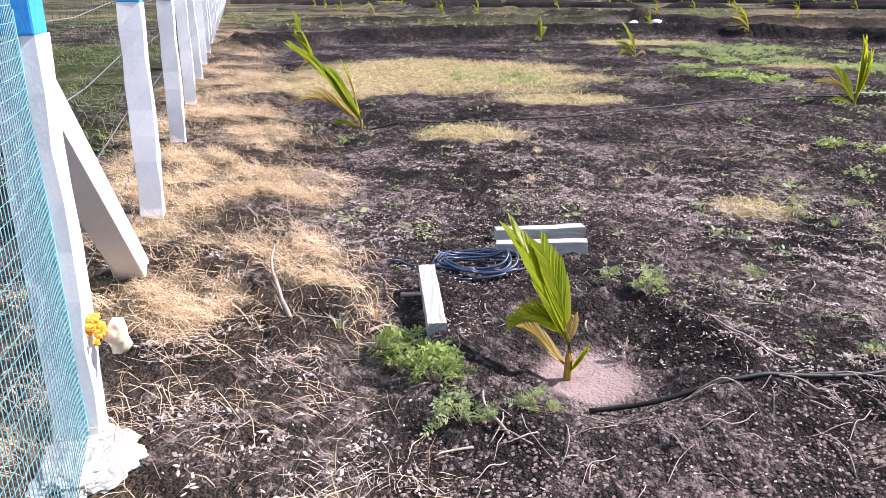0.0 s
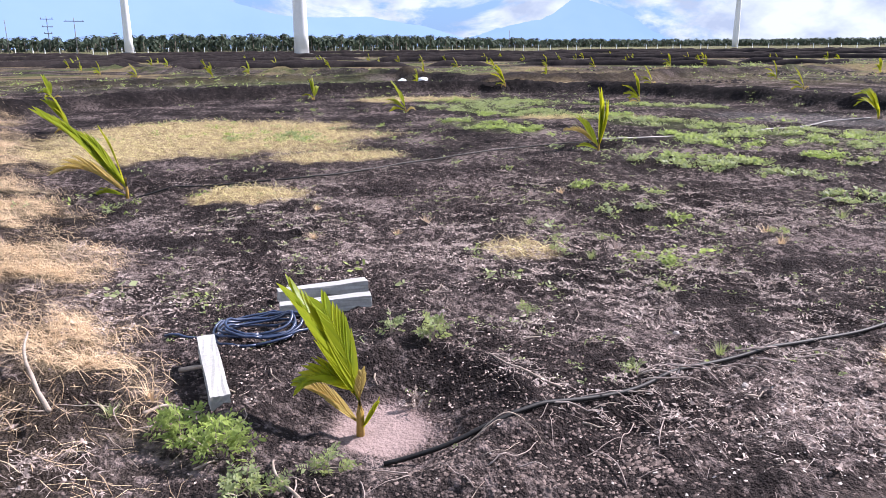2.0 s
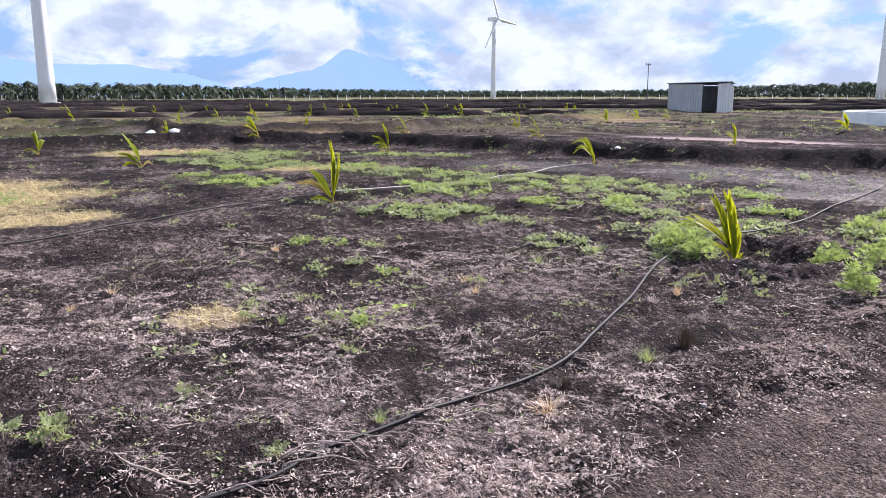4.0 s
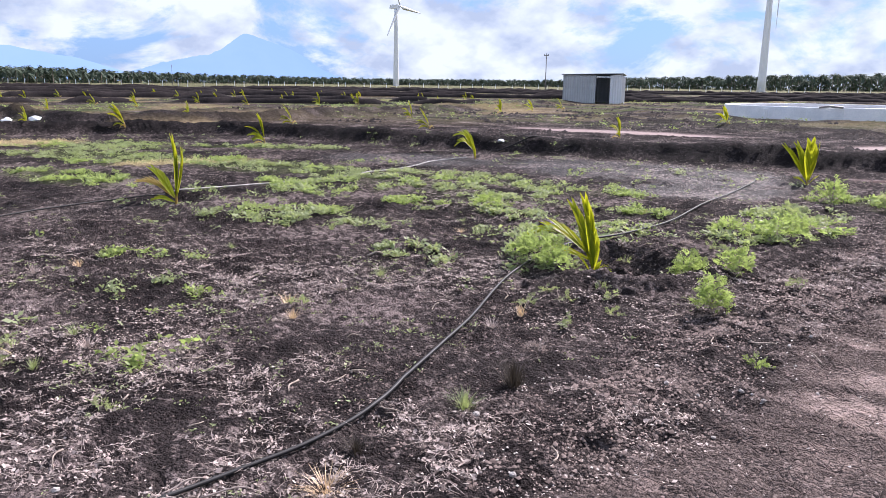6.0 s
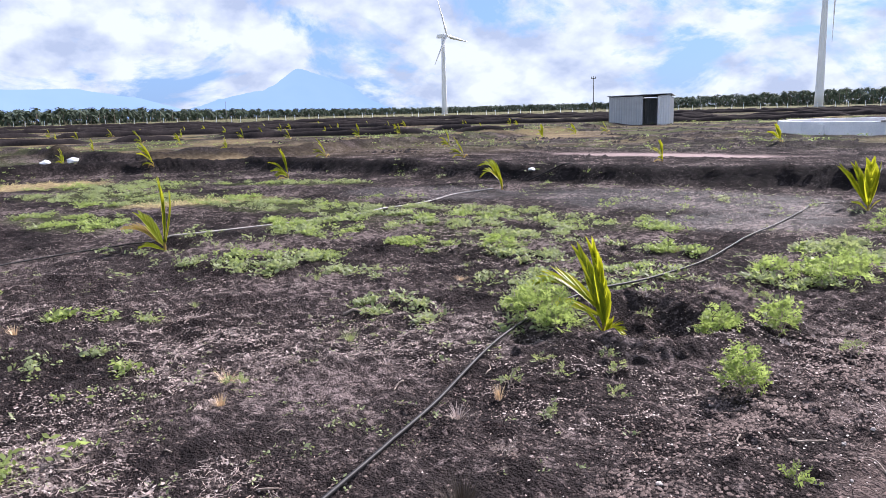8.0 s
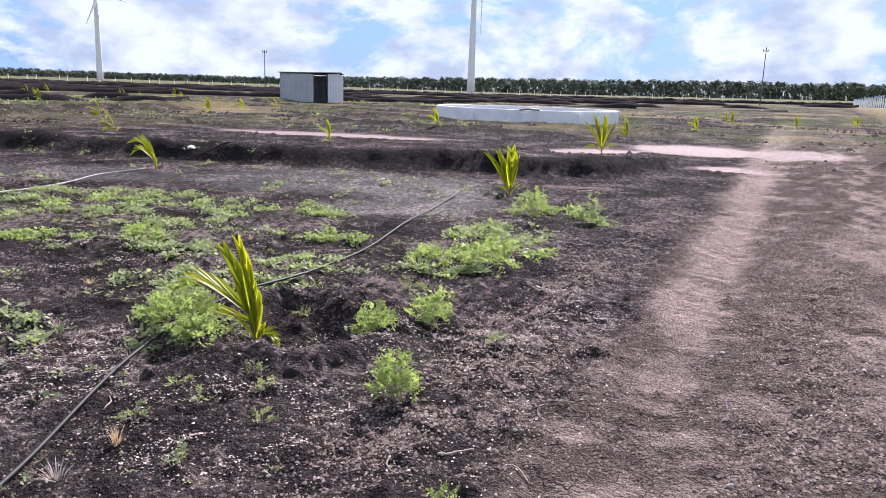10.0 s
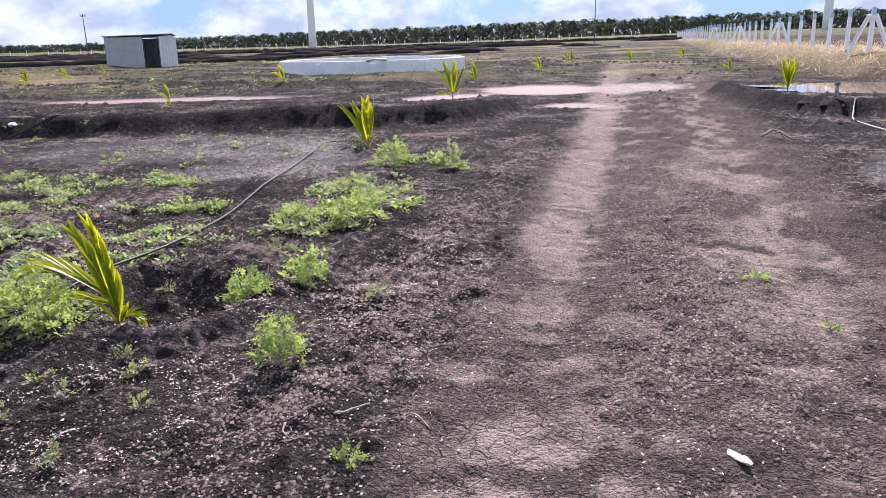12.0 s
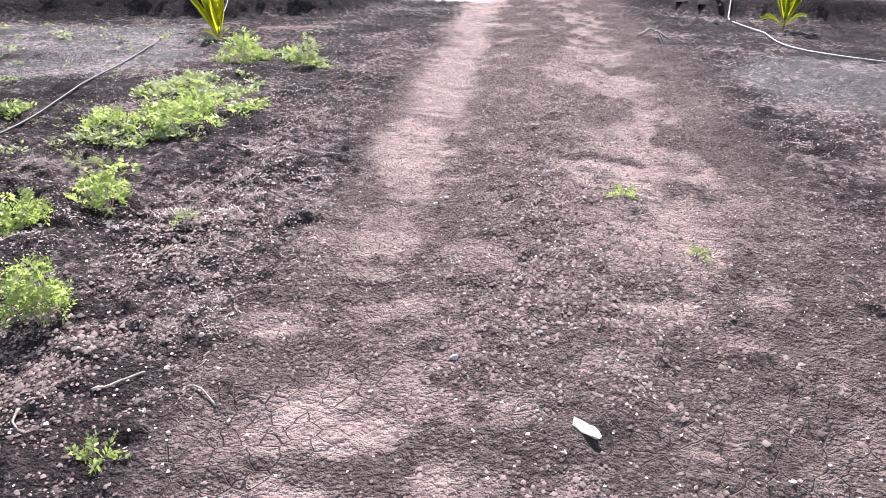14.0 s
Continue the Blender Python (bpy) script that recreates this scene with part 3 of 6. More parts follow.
ground = link_mesh("ground", np.stack([FX, FY, FZ], 1), np.stack([corner, corner + 1, corner + nx_ + 1, corner + nx_], 1), SOIL, True)
tagged(ground, "dark crumbly farm soil with a worn clay track and earth bunds", "ground", kind="structure")
far_r = np.hypot(FX, FY)
far_straw = step(0.52, 0.62, fbm(FX * 1.6, FY * 0.5, 0.16, 3, 81)) * step(24, 40, far_r) * 0.2
far_green = step(0.50, 0.60, fbm(FX, FY, 0.09, 3, 83)) * step(24, 40, far_r) * 0.22
rim = step(110, 180, far_r)
off_f, along_f = fence_offset(FX, FY)
outside = step(0.3, -2.0, off_f) * step(-3, 2, along_f)
bank = (1 - step(0.3, 2.6, line_distance(FX, FY, RIGHT_BANK))) * step(14, 24, FY)
bund_shade_f = np.maximum.reduce([(1 - step(0.3, 1.15, line_distance(FX, FY, pts) / half)) for pts, tall, half in BUNDS])
masks = {
    "bund": bund_shade_f,
    "track": on_track(FX, FY), "clay": clay_mask(FX, FY), "wet": wet_mask(FX, FY), "damp": mask_of(FX, FY, DAMP, 0.5, 0.8, 55),
    "straw": np.clip(np.maximum.reduce([straw_strip(FX, FY) * (0.06 + 0.40 * step(0.40, 0.6, fbm(FX, FY, 2.0, 3, 33))), mask_of(FX, FY, STRAW, 0.7, 1.2, 43) * 0.85, far_straw, rim * 0.12, bank * 0.8]), 0, 1),
    "plain": step(27, 45, far_r) * (1 - rim) * step(0, -3, FX + 0.17 * FY - 7),
    "green": np.clip(np.maximum.reduce([mask_of(FX, FY, GREEN, 0.8, 1.6, 45) * 0.35 * step(9, 16, far_r), far_green * (1 - far_straw), rim * 0.35, outside * step(0.4, 0.6, fbm(FX, FY, 0.3, 3, 87)) * 0.5]), 0, 1),
}
for key, values in masks.items():
    a = ground.data.attributes.new(key, "FLOAT", "POINT")
    a.data.foreach_set("value", values.astype(np.float32))



def surface(x, y):
    """The height of the ground sheet as it is built."""
    x, y = np.asarray(x, float), np.asarray(y, float)
    i, j = np.clip(np.searchsorted(gx, x) - 1, 0, nx_ - 2), np.clip(np.searchsorted(gy, y) - 1, 0, ny_ - 2)
    u, v = (x - gx[i]) / (gx[i + 1] - gx[i]), (y - gy[j]) / (gy[j + 1] - gy[j])
    a = j * nx_ + i
    return (FZ[a] * (1 - u) + FZ[a + 1] * u) * (1 - v) + (FZ[a + nx_] * (1 - u) + FZ[a + nx_ + 1] * u) * v


def ground_z(x, y):
    return float(surface(x, y))


# earth bunds that cross the far field
def far_bund(radius, az0, az1, tall, half, seed):
    """A ragged earth bank along an arc."""
    n = int(radians(az1 - az0) * radius / 0.7)
    az = np.radians(np.linspace(az0, az1, n))
    r = radius + 9 * (fbm(np.degrees(az), 0 * az, 0.05, 3, seed) - 0.5) + 1.2 * (fbm(np.degrees(az), 0 * az, 0.5, 2, seed + 3) - 0.5)
    high = tall * (0.55 + 0.9 * fbm(np.degrees(az) * radius / 60, 0 * az, 0.9, 4, seed + 5)) * step(0.30, 0.42, fbm(np.degrees(az), 0 * az, 0.16, 2, seed + 8))
    rows = []
    for o, f in ((-1.0, -0.25), (-0.62, 0.42), (-0.25, 0.95), (0.0, 1.0), (0.3, 0.9), (0.65, 0.4), (1.0, -0.25)):
        d = r + o * half + 0.2 * half * (fbm(np.degrees(az) * radius / 60, 0 * az + o, 1.3, 3, seed + 11) - 0.5)
        x, y = np.sin(az) * d - 1, np.cos(az) * d + 2
        rows.append(np.stack([x, y, surface(x, y) + f * high - 0.05], 1))
    c = (np.arange(6)[:, None] * n + np.arange(n - 1)[None, :]).ravel()
    ob = link_mesh("bund", np.concatenate(rows), np.stack([c, c + 1, c + n + 1, c + n], 1), SHADED_BUND_SOIL, True)
    return tagged(ob, "long dark earth bund across the far field", "earth bund", kind="structure")


for k, (radius, az0, az1) in enumerate(((56, -100, -52), (64, -108, -56), (74, -112, -34), (86, -114, -20), (99, -115, -10), (114, -115, -8), (132, -116, -6), (154, -116, -4), (180, -116, -4))):
    far_bund(radius, az0, az1, 0.42 + 0.03 * k, 0.50 + 0.05 * k, 200 + 13 * k)

# standing water beyond the right bund
def puddle(name, cx, cy, rx, ry, turn, z, label):
    bm = bmesh.new()
    ring = []
    for k in range(72):
        a = 2 * math.pi * k / 72
        r = 1 + 0.22 * math.sin(3 * a + 1) + 0.12 * math.sin(7 * a + 2) + 0.06 * math.sin(13 * a)
        v = Matrix.Rotation(radians(turn), 3, "Z") @ Vector((rx * r * math.cos(a), ry * r * math.sin(a), 0))
        ring.append(bm.verts.new((cx + v.x, cy + v.y, z)))
    bm.faces.new(ring)
    return tagged(part(name, bm, WATER), label, "puddle", kind="structure")


puddle("puddle", 3.9, 26.4, 6.4, 2.7, 0, -0.045, "shallow muddy rainwater puddle beside the earth bund")
puddle("puddle", -6.35, 14.25, 0.45, 0.16, 20, ground_z(-6.35, 14.25) + 0.012, "small shallow puddle at the bund's foot")

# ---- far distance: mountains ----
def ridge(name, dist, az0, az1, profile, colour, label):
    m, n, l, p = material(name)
    # Unlit glowing backdrop: the distance haze is put into its blue colour.
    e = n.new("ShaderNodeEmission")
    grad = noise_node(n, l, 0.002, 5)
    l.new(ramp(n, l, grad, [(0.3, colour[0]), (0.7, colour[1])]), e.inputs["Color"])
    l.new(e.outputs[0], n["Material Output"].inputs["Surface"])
    az = np.radians(np.linspace(az0, az1, 260))
    tall = profile(np.degrees(az)) * dist
    rows = []
    for k, f in enumerate((0.0, 0.35, 0.7, 1.0)):
        d = dist + 260 * f + 30 * fbm(np.degrees(az), f, 1.2, 3, 95)
        rows.append(np.stack([np.sin(az) * d, np.cos(az) * d, tall * (f ** 0.8) - 8 * (k == 0)], 1))
    v = np.concatenate(rows)
    c = (np.arange(3)[:, None] * 260 + np.arange(259)[None, :]).ravel()
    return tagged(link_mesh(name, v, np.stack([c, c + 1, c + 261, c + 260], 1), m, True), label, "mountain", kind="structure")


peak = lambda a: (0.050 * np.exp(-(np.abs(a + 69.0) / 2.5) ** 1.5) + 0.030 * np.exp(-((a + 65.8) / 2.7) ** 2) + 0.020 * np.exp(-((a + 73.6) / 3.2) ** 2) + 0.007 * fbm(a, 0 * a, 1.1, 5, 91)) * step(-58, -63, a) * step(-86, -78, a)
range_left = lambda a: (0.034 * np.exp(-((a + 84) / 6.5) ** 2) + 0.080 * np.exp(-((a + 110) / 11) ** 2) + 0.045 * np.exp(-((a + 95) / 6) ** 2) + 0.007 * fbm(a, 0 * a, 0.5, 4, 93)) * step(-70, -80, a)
# Both colour pairs are haze blue, close to the sky behind.
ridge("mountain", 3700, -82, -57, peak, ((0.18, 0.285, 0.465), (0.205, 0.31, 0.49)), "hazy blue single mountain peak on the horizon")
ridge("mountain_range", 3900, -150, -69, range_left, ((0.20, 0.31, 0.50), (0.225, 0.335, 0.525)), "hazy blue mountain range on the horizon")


# ---- far woods ----
def coconut_woods():
    verts, faces, tv, tf = [], [], [], []
    r = np.random.default_rng(21)
    for row in range(7):
        az = -128.0
        while az < 34:
            d = 420 - 90 * float(step(-70, -84, az)) + 400 * math.exp(-((az + 55) / 17) ** 2) + row * 9 + r.uniform(-4, 4)
            if az < -98:
                d += 9 * (-98 - az)
            az += math.degrees((3.0 if row < 4 else 5) / d) * r.uniform(0.6, 1.5)
            x, y = math.sin(radians(az)) * d, math.cos(radians(az)) * d
            z0 = FAR_Z(x, y) - 0.3
            tall = r.uniform(3.6, 7.2) + (1.9 if az > -45 else 0)
            lean = r.uniform(-0.5, 0.5, 2)
            b = len(tv)
            for k in range(4):
                a = math.pi / 2 * k
                tv.append((x + 0.2 * math.cos(a), y + 0.2 * math.sin(a), z0))
                tv.append((x + lean[0] + 0.13 * math.cos(a), y + lean[1] + 0.13 * math.sin(a), z0 + tall))
            for k in range(4):
                c, e = b + 2 * k, b + 2 * ((k + 1) % 4)
                tf.append((c, e, e + 1, c + 1))
            top = np.array([x + lean[0], y + lean[1], z0 + tall])
            for f in range(17):
                a, up = r.uniform(0, 2 * math.pi), r.uniform(-0.45, 1.15)
                ln = r.uniform(2.4, 3.6)
                out = np.array([math.cos(a), math.sin(a), 0])
                side = np.array([-math.sin(a), math.cos(a), 0])
                b = len(verts)
                for s, w in ((0.0, 0.12), (0.4, 0.5), (0.75, 0.42), (1.0, 0.05)):
                    q = top + out * ln * s * math.cos(up * 0.8) + np.array([0, 0, ln * (s * math.sin(up) - 0.75 * s * s)])
                    verts.append(q + side * w - np.array([0, 0, w * 0.5])), verts.append(q - side * w - np.array([0, 0, w * 0.5]))
                for s in range(3):
                    c = b + 2 * s
                    faces.append((c, c + 1, c + 3, c + 2))
            if row == 0 or r.random() < 0.5:      # undergrowth
                for f in range(13):
                    q = np.array([x, y, z0 + r.uniform(0.0, 5.0)]) + r.uniform(-2, 2, 3) * (1, 1, 0.2)
                    b = len(verts)
                    for k in range(4):
                        verts.append(q + r.uniform(-1.3, 1.3, 3))
                    faces.append((b, b + 1, b + 2, b + 3))
    w = link_mesh("coconut_woods", np.array(verts), np.array(faces), FAR_HAZED_LEAF)
    tagged(w, "distant dark green coconut plantation along the horizon", "woods", kind="stuff")
    t = link_mesh("palm_trunks", np.array(tv), np.array(tf), TRUNK)
    t.parent = w
    tagged(t, "grey palm trunks", kind="stuff")


def FAR_Z(x, y):
    return ground_z(x, y)


coconut_woods()


# ---- wind turbines ----
def wind_turbine(az, dist, hub, base_w, yaw, spin, label, base_z=0.0):
    m = pose(math.sin(radians(az)) * dist, math.cos(radians(az)) * dist, base_z)
    top = empty("wind_turbine", m)
    tagged(top, label, "wind turbine", "wind turbines")
    bm = tube(bmesh.new(), [(0, 0, hub * k / 10) for k in range(11)], base_w / 2, 24, 0.55)
    part("tower", bm, TURBINE, top, smooth=True)
    bm = tube(bmesh.new(), [(0, 0, -1.0), (0, 0, 0.25)], base_w * 0.7, 16)
    part("footing", bm, CONCRETE, top)
    turn = Matrix.Translation((0, 0, hub + 0.9)) @ Matrix.Rotation(radians(yaw), 4, "Z")
    bm = box(bmesh.new(), 2.0, 6.5, 2.1, turn @ Matrix.Translation((0, 0.9, -1.05)), 0.86)
    part("nacelle", bm, TURBINE, top, bevel=0.25)
    bm = tube(bmesh.new(), [turn @ Vector((0, -2.2 - 0.5 * k, 0)) for k in range(4)], 1.0, 16, 0.35)
    rotor = part("hub", bm, TURBINE, top, smooth=True)
    for b in range(3):
        s = turn @ Matrix.Translation((0, -2.9, 0)) @ Matrix.Rotation(radians(spin + 120 * b), 4, "Y")
        bm = bmesh.new()
        rows = []
        for k in range(9):
            f = k / 8
            chord = (0.9 if k == 0 else 1.9 * (1 - f) ** 0.8 + 0.35)
            z, th = 0.8 + 20 * f, 0.36 * (1 - f) + 0.05
            rows.append([bm.verts.new(s @ Vector(q)) for q in ((-chord * 0.35, 0, z), (0, -th, z), (chord * 0.65, 0, z), (0, th, z))])
        for p, q in zip(rows[:-1], rows[1:]):
            for k in range(4):
                bm.faces.new((p[k], p[(k + 1) % 4], q[(k + 1) % 4], q[k]))
        bm.faces.new(rows[-1])
        part("blade", bm, TURBINE, rotor, smooth=True)
    return top


wind_turbine(-88.85, 166, 44, 3.1, -89, 25, "pale tapering wind turbine tower standing beyond the field")
wind_turbine(-100.5, 290, 44, 3.0, -89, 50, "distant pale wind turbine tower near the fence line")
wind_turbine(-58.0, 450, 43.5, 3.4, 112, 96, "distant white wind turbine with three blades")
wind_turbine(-32.1, 290, 41, 2.9, 130, 178, "white wind turbine standing before the plantation")
wind_turbine(3.1, 290, 44, 3.0, 150, 15, "white wind turbine behind the white post fence", 1.0)


# ---- poles ----
def utility_pole(az, dist, tall, arms, label, twin=False):
    x, y = math.sin(radians(az)) * dist, math.cos(radians(az)) * dist
    top = empty("utility_pole", pose(x, y, ground_z(x, y), 0, 0, -az))
    tagged(top, label, "utility pole", "utility poles")
    for dx in ((-1.3, 1.3) if twin else (0,)):
        part("pole", tube(bmesh.new(), [(dx, 0, -0.3), (dx, 0, tall / 2), (dx, 0, tall)], 0.10, 8, 0.6), POLE, top, smooth=True)
    for z, w in arms:
        part("crossarm", box(bmesh.new(), w, 0.14, 0.14, Matrix.Translation((0, -0.12, z))), POLE, top)
        for k in (-0.42, 0, 0.42):
            part("insulator", tube(bmesh.new(), [(w * k, -0.12, z + 0.14), (w * k, -0.12, z + 0.4)], 0.07, 6, 0.6), POLE, top)
    return top


utility_pole(-46.8, 150, 7.4, [(6.9, 0.9)], "thin grey utility pole behind the tin shed")
utility_pole(-12.0, 150, 10.0, [(9.3, 1.0)], "thin tall utility pole standing before the plantation")
utility_pole(-73.7, 260, 6.5, [], "thin bare pole at the field's far edge")
utility_pole(-107.7, 220, 8.4, [], "thin bare pole beyond the fence")
utility_pole(-105.3, 190, 8.2, [(7.6, 2.6), (6.0, 2.2), (4.6, 1.6)], "utility pole with crossarms and a transformer platform")
utility_pole(-103.7, 190, 8.0, [(7.2, 4.0)], "utility pole with one long crossarm")
utility_pole(-101.3, 260, 6.2, [(5.8, 1.2)], "short utility pole with a crossarm")


# ---- fences ----
def fence_post(name, m, tall, lean=(0, 0), label="", group="fence posts", cap_paint=None):
    top = empty(name, m @ pose(0, 0, 0, lean[0], lean[1], 0))
    tagged(top, label, "fence post", group)
    shaft = box(bmesh.new(), 0.138, 0.126, tall - 0.27 + 0.25, Matrix.Translation((0, 0, -0.25)), 0.94)
    bmesh.ops.subdivide_edges(shaft, edges=[e for e in shaft.edges if abs(e.verts[0].co.z - e.verts[1].co.z) > 0.5], cuts=9)
    r = random.Random(5)
    for v in shaft.verts:
        v.co += Vector((r.uniform(-1, 1), r.uniform(-1, 1), 0)) * 0.0055
    part("shaft", shaft, LIME, top, "limewashed concrete shaft")
    cap = box(bmesh.new(), 0.131, 0.120, 0.27, Matrix.Translation((0, 0, tall - 0.27)), 0.97)
    part("painted_top", cap, cap_paint or BLUE_PAINT, top, "faded pale blue top" if cap_paint else "bright blue painted top", bevel=0.006)
    return top


fence_az = math.degrees(math.atan2(FENCE_WAY.y, FENCE_WAY.x))
first = None
POSTS = []
for k in range(70):
    q = FENCE_START + FENCE_WAY * FENCE_STEP * k
    z = ground_z(q.x, q.y)
    tilt = random.Random(k)
    tall = 1.48 - z + tilt.uniform(-0.03, 0.03)
    POSTS.append((q.x, q.y, z, tall))
    m = pose(q.x, q.y, z, tilt.uniform(-1.2, 1.2), tilt.uniform(-1.2, 1.2), fence_az + tilt.uniform(-3, 3))
    if first is None:
        first = fence_post("fence_post", m, 1.46, label="white limewashed concrete fence post with blue top")
    else:
        copy_thing(first, m)

# strut that props the corner post
base = FENCE_START + FENCE_WAY * 1.5
bm = bmesh.new()
foot, head = Vector((base.x, base.y, ground_z(base.x, base.y) - 0.08)), Vector((FENCE_START.x - 0.09, FENCE_START.y - 0.03, 1.08))
way = head - foot
box(bm, 0.12, 0.13, way.length, Matrix.Translation(foot) @ way.to_track_quat("Z", "Y").to_matrix().to_4x4(), 0.97)
strut = part("fence_strut", bm, LIME, bevel=0.008)
tagged(strut, "slanting limewashed concrete strut propping the corner fence post", "fence strut")

# wires between the posts
for z in (0.32, 0.62, 0.92, 1.2):
    bm = bmesh.new()
    pts = []
    for k in range(0, 13):
        x, y, zz, tall = POSTS[k]
        pts.append((x - 0.02, y - 0.065, zz + z))
        if k < 12:
            x2, y2, z2, _ = POSTS[k + 1]
            pts.append(((x + x2) / 2, (y + y2) / 2 - 0.065, (zz + z2) / 2 + z - 0.03))
    tube(bm, pts, 0.0024, 5)
    for k in range(220):     # barbs
        f = k / 220 * (len(pts) - 1)
        i = int(f)
        c = Vector(pts[i]).lerp(Vector(pts[i + 1]), f - i)
        tube(bm, [c + Vector((0, 0, -0.018)), c + Vector((0.006, 0.004, 0.018))], 0.002, 3)
    tagged(part("barbed_wire", bm, WIRE), "thin sagging barbed wire strung between fence posts", "wire", "fence wires")

# netting on the corner post
net = empty("shade_net")
tagged(net, "teal mesh netting stretched beside the corner post", "netting")
nw, nh = 2.3, 1.3
bm = bmesh.new()
n0 = Vector((FENCE_START.x + 0.045, FENCE_START.y + 0.045, 0.0))
along3 = Vector((-FENCE_WAY.x, -FENCE_WAY.y, 0))
for k in range(80):
    t = k * 0.021
    q = n0 + along3 * t
    z0 = ground_z(q.x, q.y) + 0.02
    wob = 0.018 * math.sin(t * 5.0)
    box(bm, 0.0022, 0.0015, nh, Matrix.Translation((q.x - 0.33 * wob, q.y + wob, z0)))
tagged(part("net_weave", bm, NET, net), kind="stuff")
bm = bmesh.new()
for k in range(32):
    z = 0.03 + k * 0.040
    pts = [n0 + along3 * (0.12 * j) + Vector((-0.33 * 0.018 * math.sin(0.6 * j), 0.018 * math.sin(0.6 * j), z + ground_z(n0.x, n0.y))) for j in range(15)]
    tube(bm, pts, 0.0012, 3)
tagged(part("net_weft", bm, NET, net), kind="stuff")
bm = tube(bmesh.new(), [n0 + along3 * 0.012 + Vector((0, 0, 0.02 + 0.13 * j)) for j in range(11)], 0.006, 6)
part("selvedge", bm, NET, net)

# garland on the corner post
garland = empty("garland", pose(FENCE_START.x - 0.01, FENCE_START.y + 0.072, 0.43))
tagged(garland, "orange marigold garland with cream cloth tied to the post", "garland")
for k in range(26):
    r = random.Random(k + 40)
    bm = bmesh.new()
    bmesh.ops.create_icosphere(bm, subdivisions=2, radius=r.uniform(0.009, 0.014), matrix=Matrix.Translation((r.uniform(-0.025, 0.03), r.uniform(-0.01, 0.03), r.uniform(-0.035, 0.035))))
    for v in bm.verts:
        v.co += v.normal * r.uniform(-0.003, 0.003)
    part("flower", bm, ORANGE, garland)
bm = bmesh.new()
bmesh.ops.create_icosphere(bm, subdivisions=2, radius=0.042, matrix=Matrix.Translation((-0.03, 0.06, -0.04)) @ Matrix.Diagonal((0.6, 0.8, 1.2, 1)))
for v in bm.verts:
    v.co += v.normal * 0.016 * math.sin(v.co.x * 130 + v.co.z * 90)
part("cloth", bm, CREAM, garland, smooth=True)

# the fence on the right bank and the far one
post_b = None
for k in range(48):
    s = 3.05 * k
    x, y = 2.3 - math.sin(radians(8.6)) * s, 30.4 + math.cos(radians(8.6)) * s
    t = random.Random(k + 300)
    m = pose(x, y, ground_z(x, y), t.uniform(-2, 2), t.uniform(-2, 2), 10)
    if post_b is None:
        post_b = fence_post("fence_post", m, 1.5, label="white concrete fence post with pale blue top on a straw bank", group="bank fence posts", cap_paint=PALE_BLUE)
    else:
        copy_thing(post_b, m)
    if k in (1, 7, 13, 20):
        for side in (-1, 1):
            bm = bmesh.new()
            foot = Vector((x - side * 0.62, y + side * 0.45, ground_z(x, y) - 0.1))
            way = Vector((x - side * 0.09, y + side * 0.07, ground_z(x, y) + 1.25)) - foot
            box(bm, 0.11, 0.11, way.length, Matrix.Translation(foot) @ way.to_track_quat("Z", "Y").to_matrix().to_4x4())
            tagged(part("fence_strut", bm, LIME), "slanting white concrete strut propping a fence post", "fence strut", "bank fence struts")
far_post = None
for k in range(110):
    az = -112 + k * 0.92 + random.Random(k).uniform(-0.25, 0.25)
    d = 205 + 40 * math.exp(-((az + 50) / 25) ** 2)
    x, y = math.sin(radians(az)) * d, math.cos(radians(az)) * d
    m = pose(x, y, ground_z(x, y) - 0.1, 0, random.Random(k).uniform(-3, 3), az)
    if far_post is None:
        far_post = fence_post("fence_post", m, 1.75, label="distant white fence post at the field's far edge", group="far fence posts", cap_paint=PALE_BLUE)
    else:
        copy_thing(far_post, m)


